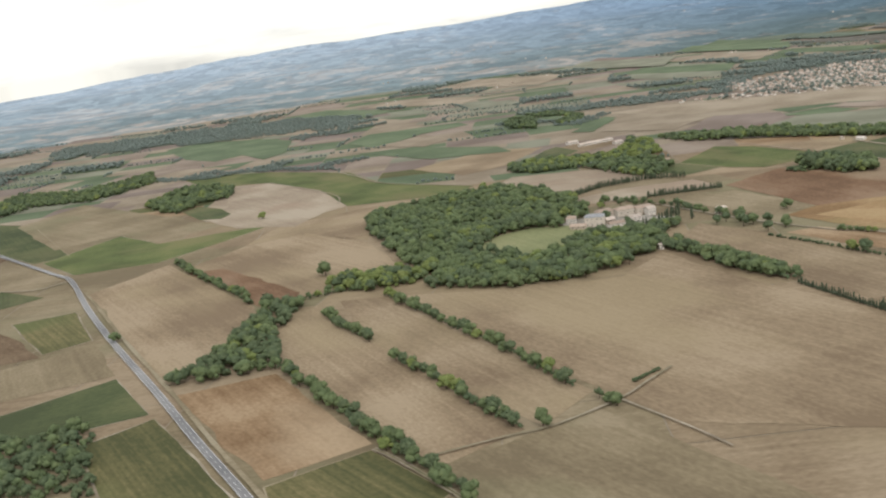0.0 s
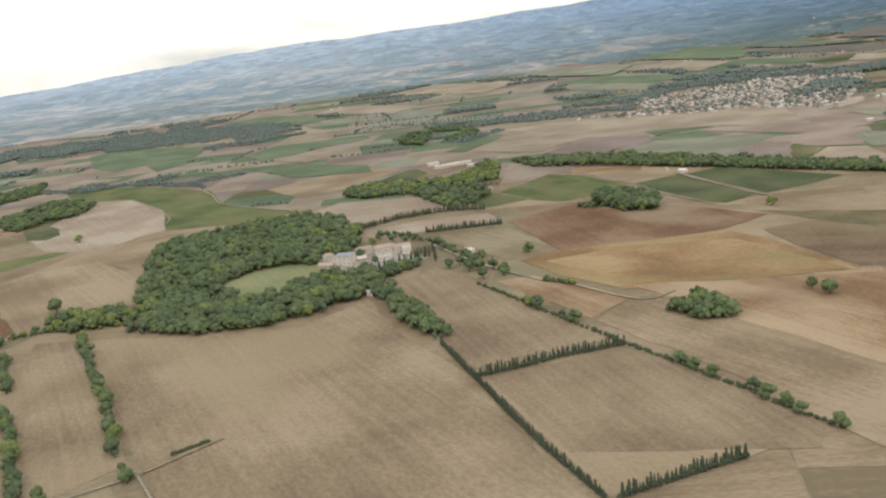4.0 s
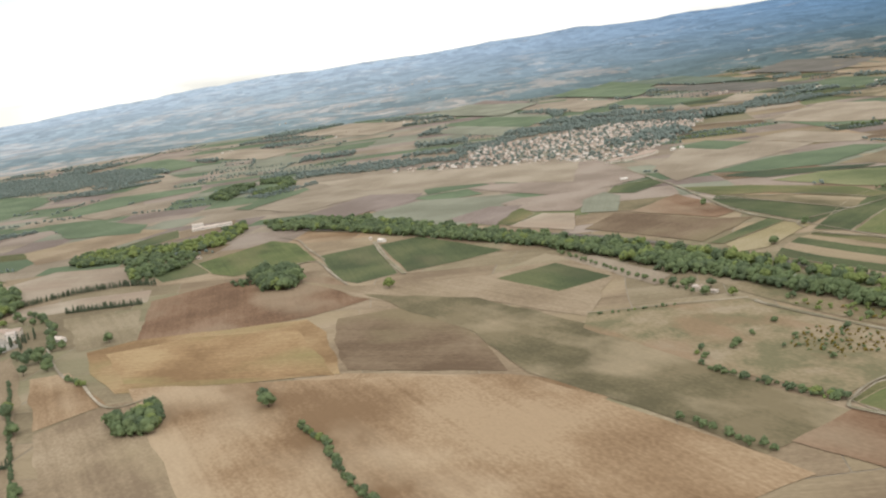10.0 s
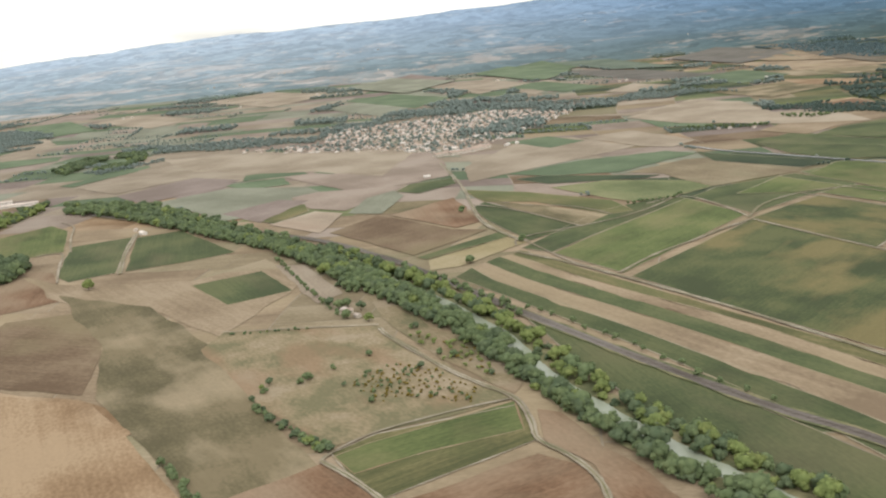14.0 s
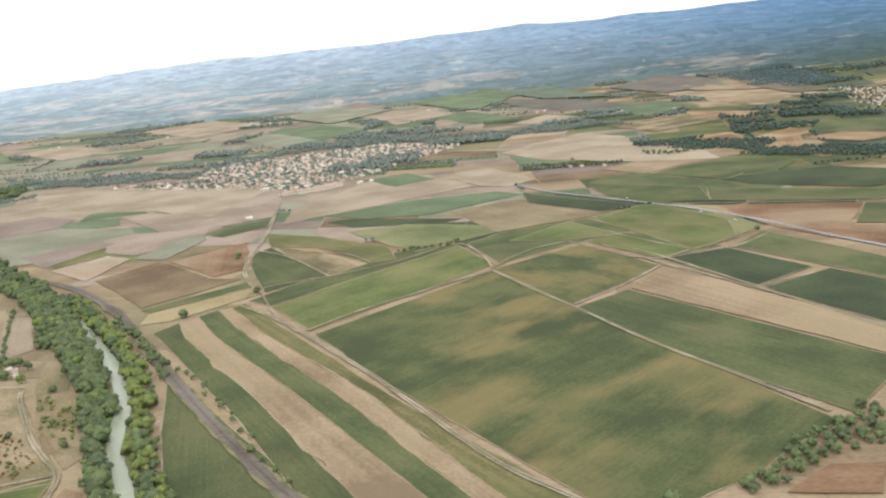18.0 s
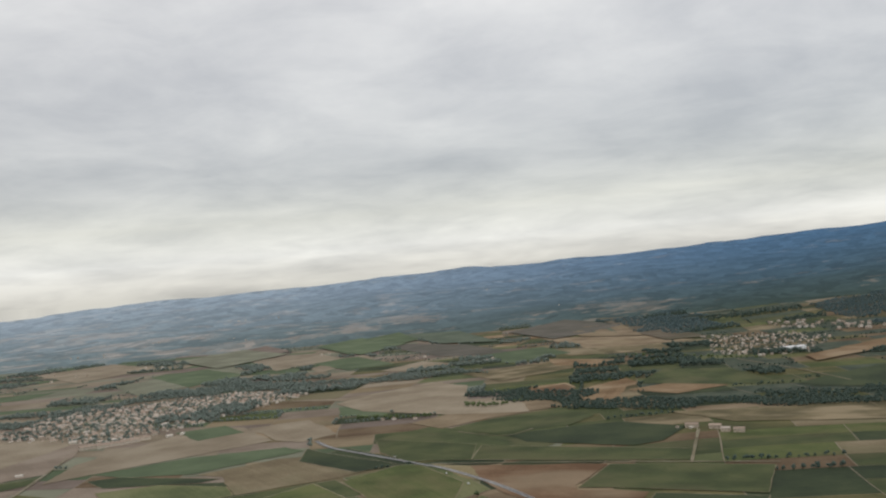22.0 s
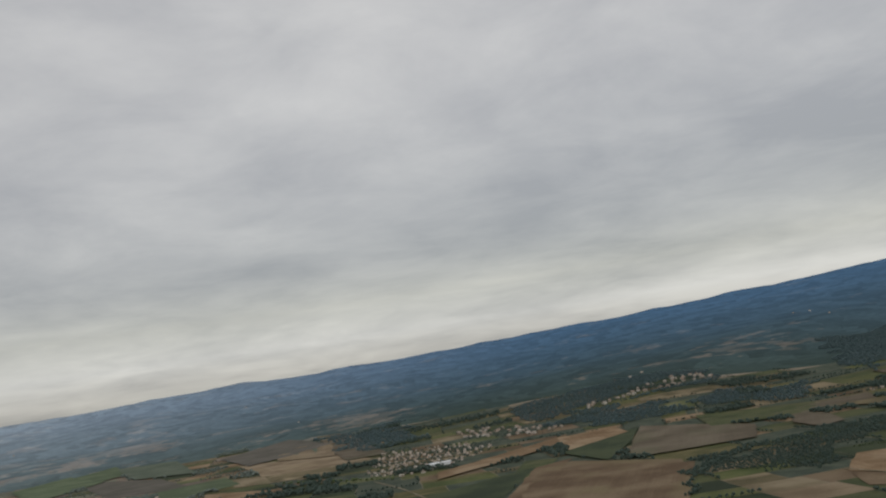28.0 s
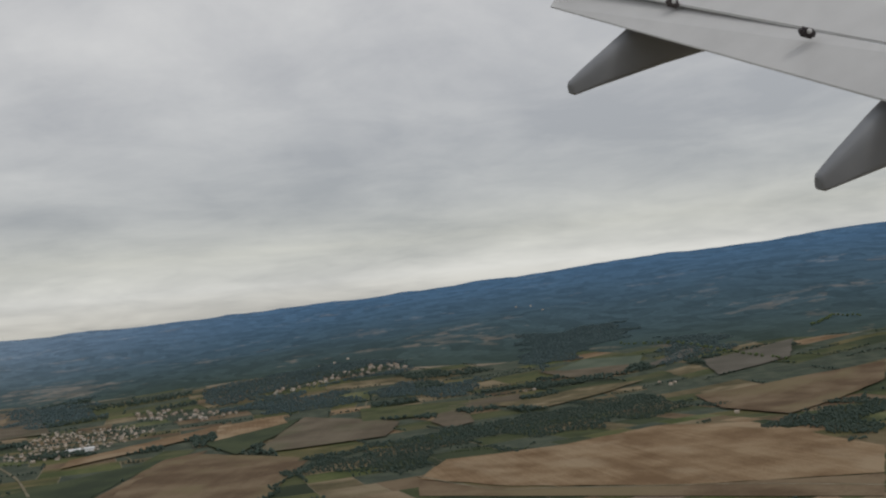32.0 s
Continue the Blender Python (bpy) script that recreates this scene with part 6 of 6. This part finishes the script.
# ---- cars on the country road
CAR_PAINT = mat("car_paint", [(0.74, 0.74, 0.74), (0.80, 0.80, 0.80)], 1.0, rough=0.3)
TYRE = mat("tyre_rubber", [(0.02, 0.02, 0.02), (0.035, 0.035, 0.035)], 3.0)


def car(label):
    root = new("car", None)
    part("body", box(1.9, 0.8, 0.3, (0, 0, 0.14), 0.08), CAR_PAINT, root)
    part("cabin", box(1.05, 0.72, 0.26, (-0.12, 0, 0.43), 0.09), GLASS, root)
    part("roof", box(0.85, 0.62, 0.03, (-0.12, 0, 0.69), 0.012), CAR_PAINT, root)
    for x in (-0.6, 0.6):
        for y in (-0.36, 0.36):
            bm = bmesh.new()
            bmesh.ops.create_cone(bm, cap_ends=True, segments=12, radius1=0.15, radius2=0.15, depth=0.12, matrix=Matrix.Translation((x, y, 0.15)) @ Matrix.Rotation(radians(90), 4, "X"))
            part("wheel", bm, TYRE, root)
    return tagged(root, label, "car", "cars on the road")


first_car = car("white car driving along a country road")
ahead = Vector(CARS[2]) - Vector(CARS[1])
for k, (x, y) in enumerate(CARS):
    ob = first_car if k == 0 else copy_thing(first_car, Matrix.Identity(4))
    ob.matrix_basis = Matrix.LocRotScale((x, y, 1.05), Euler((0, 0, math.atan2(ahead.y, ahead.x))), (1, 1, 1))


# ---- the airliner's wing, placed and shaped to fit the camera's view at the end of the way
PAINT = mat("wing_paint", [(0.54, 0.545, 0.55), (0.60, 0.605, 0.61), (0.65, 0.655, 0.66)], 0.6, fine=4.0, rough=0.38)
# fairing grey with the shade under the wing put into its colour
UNDER_SHADE = mat("fairing_paint_shaded", [(0.235, 0.247, 0.268), (0.285, 0.297, 0.318)], 0.6, fine=4.0, rough=0.4)
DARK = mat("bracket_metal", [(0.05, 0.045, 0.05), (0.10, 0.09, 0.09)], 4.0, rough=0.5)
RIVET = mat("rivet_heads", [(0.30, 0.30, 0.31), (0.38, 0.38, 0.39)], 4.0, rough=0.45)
LAST_VIEW = pose(1140.39, 103.62, 128.39, 93.29, 5.26, -19.04)
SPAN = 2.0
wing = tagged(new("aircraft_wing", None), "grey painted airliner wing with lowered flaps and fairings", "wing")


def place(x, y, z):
    """A point of the wing, in the axes of the camera's last pose and scaled out from it."""
    return LAST_VIEW @ (Vector((x, y, z)) * SPAN)


def slab(name, corners, thick, m, label=""):
    """A thin aerofoil panel through four corners, thinnest at its trailing edge and rounded at its edges."""
    a, b, c, d = corners
    n = (b - a).cross(d - a).normalized() * thick * SPAN
    bm = bmesh.new()
    top = [bm.verts.new(p) for p in corners]
    low = [bm.verts.new(p - n * (0.2 if k < 2 else 1.0)) for k, p in enumerate(corners)]
    bm.faces.new(top)
    bm.faces.new(low[::-1])
    for k in range(4):
        bm.faces.new((top[k], low[k], low[(k + 1) % 4], top[(k + 1) % 4]))
    bmesh.ops.recalc_face_normals(bm, faces=bm.faces)
    bmesh.ops.bevel(bm, geom=bm.edges[:], offset=thick * SPAN * 0.08, segments=2, affect="EDGES")
    return part(name, bm, m, wing, label)


def fairing(rings, m):
    """A flap track fairing: a straight-sided keel with rounded edges that widens from its blunt tail to the wing."""
    bm = bmesh.new()
    loops = []
    ax = (rings[-1][0] - rings[0][0]).normalized()
    side = ax.cross(LAST_VIEW.to_3x3() @ Vector((0.25, 0.95, 0.1))).normalized()
    upw = side.cross(ax).normalized()
    for centre, half_w, half_h in rings:
        loop = []
        for k in range(28):
            a = 2 * math.pi * k / 28
            c, t = math.cos(a), math.sin(a)
            wide = 1.0 - 0.28 * t
            loop.append(bm.verts.new(centre + side * half_w * SPAN * wide * math.copysign(abs(c) ** 0.5, c) + upw * half_h * SPAN * math.copysign(abs(t) ** 0.5, t)))
        loops.append(loop)
    for p, q in zip(loops, loops[1:]):
        for k in range(28):
            bm.faces.new((p[k], p[(k + 1) % 28], q[(k + 1) % 28], q[k]))
    bm.faces.new(loops[0][::-1])
    bm.faces.new(loops[-1])
    bmesh.ops.recalc_face_normals(bm, faces=bm.faces)
    for f in bm.faces:
        f.smooth = len(f.verts) == 4
    return part("flap_track_fairing", bm, m, wing, "grey flap track fairing, darkened by painted underside shade")


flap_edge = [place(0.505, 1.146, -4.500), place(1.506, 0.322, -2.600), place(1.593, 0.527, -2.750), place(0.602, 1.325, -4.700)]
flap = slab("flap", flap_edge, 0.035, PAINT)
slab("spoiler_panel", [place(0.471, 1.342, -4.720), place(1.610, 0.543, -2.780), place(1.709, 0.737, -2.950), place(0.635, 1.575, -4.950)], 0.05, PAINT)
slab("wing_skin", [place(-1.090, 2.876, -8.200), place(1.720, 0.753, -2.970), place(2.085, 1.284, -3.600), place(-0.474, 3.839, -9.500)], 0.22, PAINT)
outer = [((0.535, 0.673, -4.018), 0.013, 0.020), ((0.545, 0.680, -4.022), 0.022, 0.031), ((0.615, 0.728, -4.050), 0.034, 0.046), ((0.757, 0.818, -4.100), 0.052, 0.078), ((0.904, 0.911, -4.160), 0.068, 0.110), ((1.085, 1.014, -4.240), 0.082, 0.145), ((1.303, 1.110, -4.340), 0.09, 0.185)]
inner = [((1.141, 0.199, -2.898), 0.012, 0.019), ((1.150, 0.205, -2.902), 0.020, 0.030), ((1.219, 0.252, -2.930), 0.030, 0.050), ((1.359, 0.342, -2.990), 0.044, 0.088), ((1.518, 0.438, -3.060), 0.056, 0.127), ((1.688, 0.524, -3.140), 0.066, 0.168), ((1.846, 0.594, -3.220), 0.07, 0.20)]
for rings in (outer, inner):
    fairing([(place(*p), w, h) for p, w, h in rings], UNDER_SHADE)
# two rows of rivets along the flap
lie = (flap_edge[1] - flap_edge[0]).cross(flap_edge[3] - flap_edge[0]).normalized()
for row in (0.30, 0.78):
    bm = bmesh.new()
    for k in range(70):
        f = (k + 0.5) / 70
        low, high = flap_edge[0].lerp(flap_edge[1], f), flap_edge[3].lerp(flap_edge[2], f)
        bmesh.ops.create_icosphere(bm, subdivisions=1, radius=0.004, matrix=Matrix.Translation(low.lerp(high, row) + lie * 0.001))
    part("rivet_row", bm, RIVET, flap)
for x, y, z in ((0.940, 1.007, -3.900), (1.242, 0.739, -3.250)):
    base = LAST_VIEW.to_3x3().to_4x4()
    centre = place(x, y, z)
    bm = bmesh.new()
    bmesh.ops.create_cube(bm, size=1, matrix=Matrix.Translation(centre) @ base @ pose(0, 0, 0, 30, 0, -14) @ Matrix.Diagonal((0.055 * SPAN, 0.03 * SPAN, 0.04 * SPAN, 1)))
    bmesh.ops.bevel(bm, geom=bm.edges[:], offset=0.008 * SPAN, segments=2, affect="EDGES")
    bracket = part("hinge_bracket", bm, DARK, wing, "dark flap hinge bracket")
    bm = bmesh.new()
    bmesh.ops.create_uvsphere(bm, u_segments=10, v_segments=6, radius=0.009 * SPAN, matrix=Matrix.Translation(centre + LAST_VIEW.to_3x3() @ Vector((0.0, 0.0, 0.022)) * SPAN))
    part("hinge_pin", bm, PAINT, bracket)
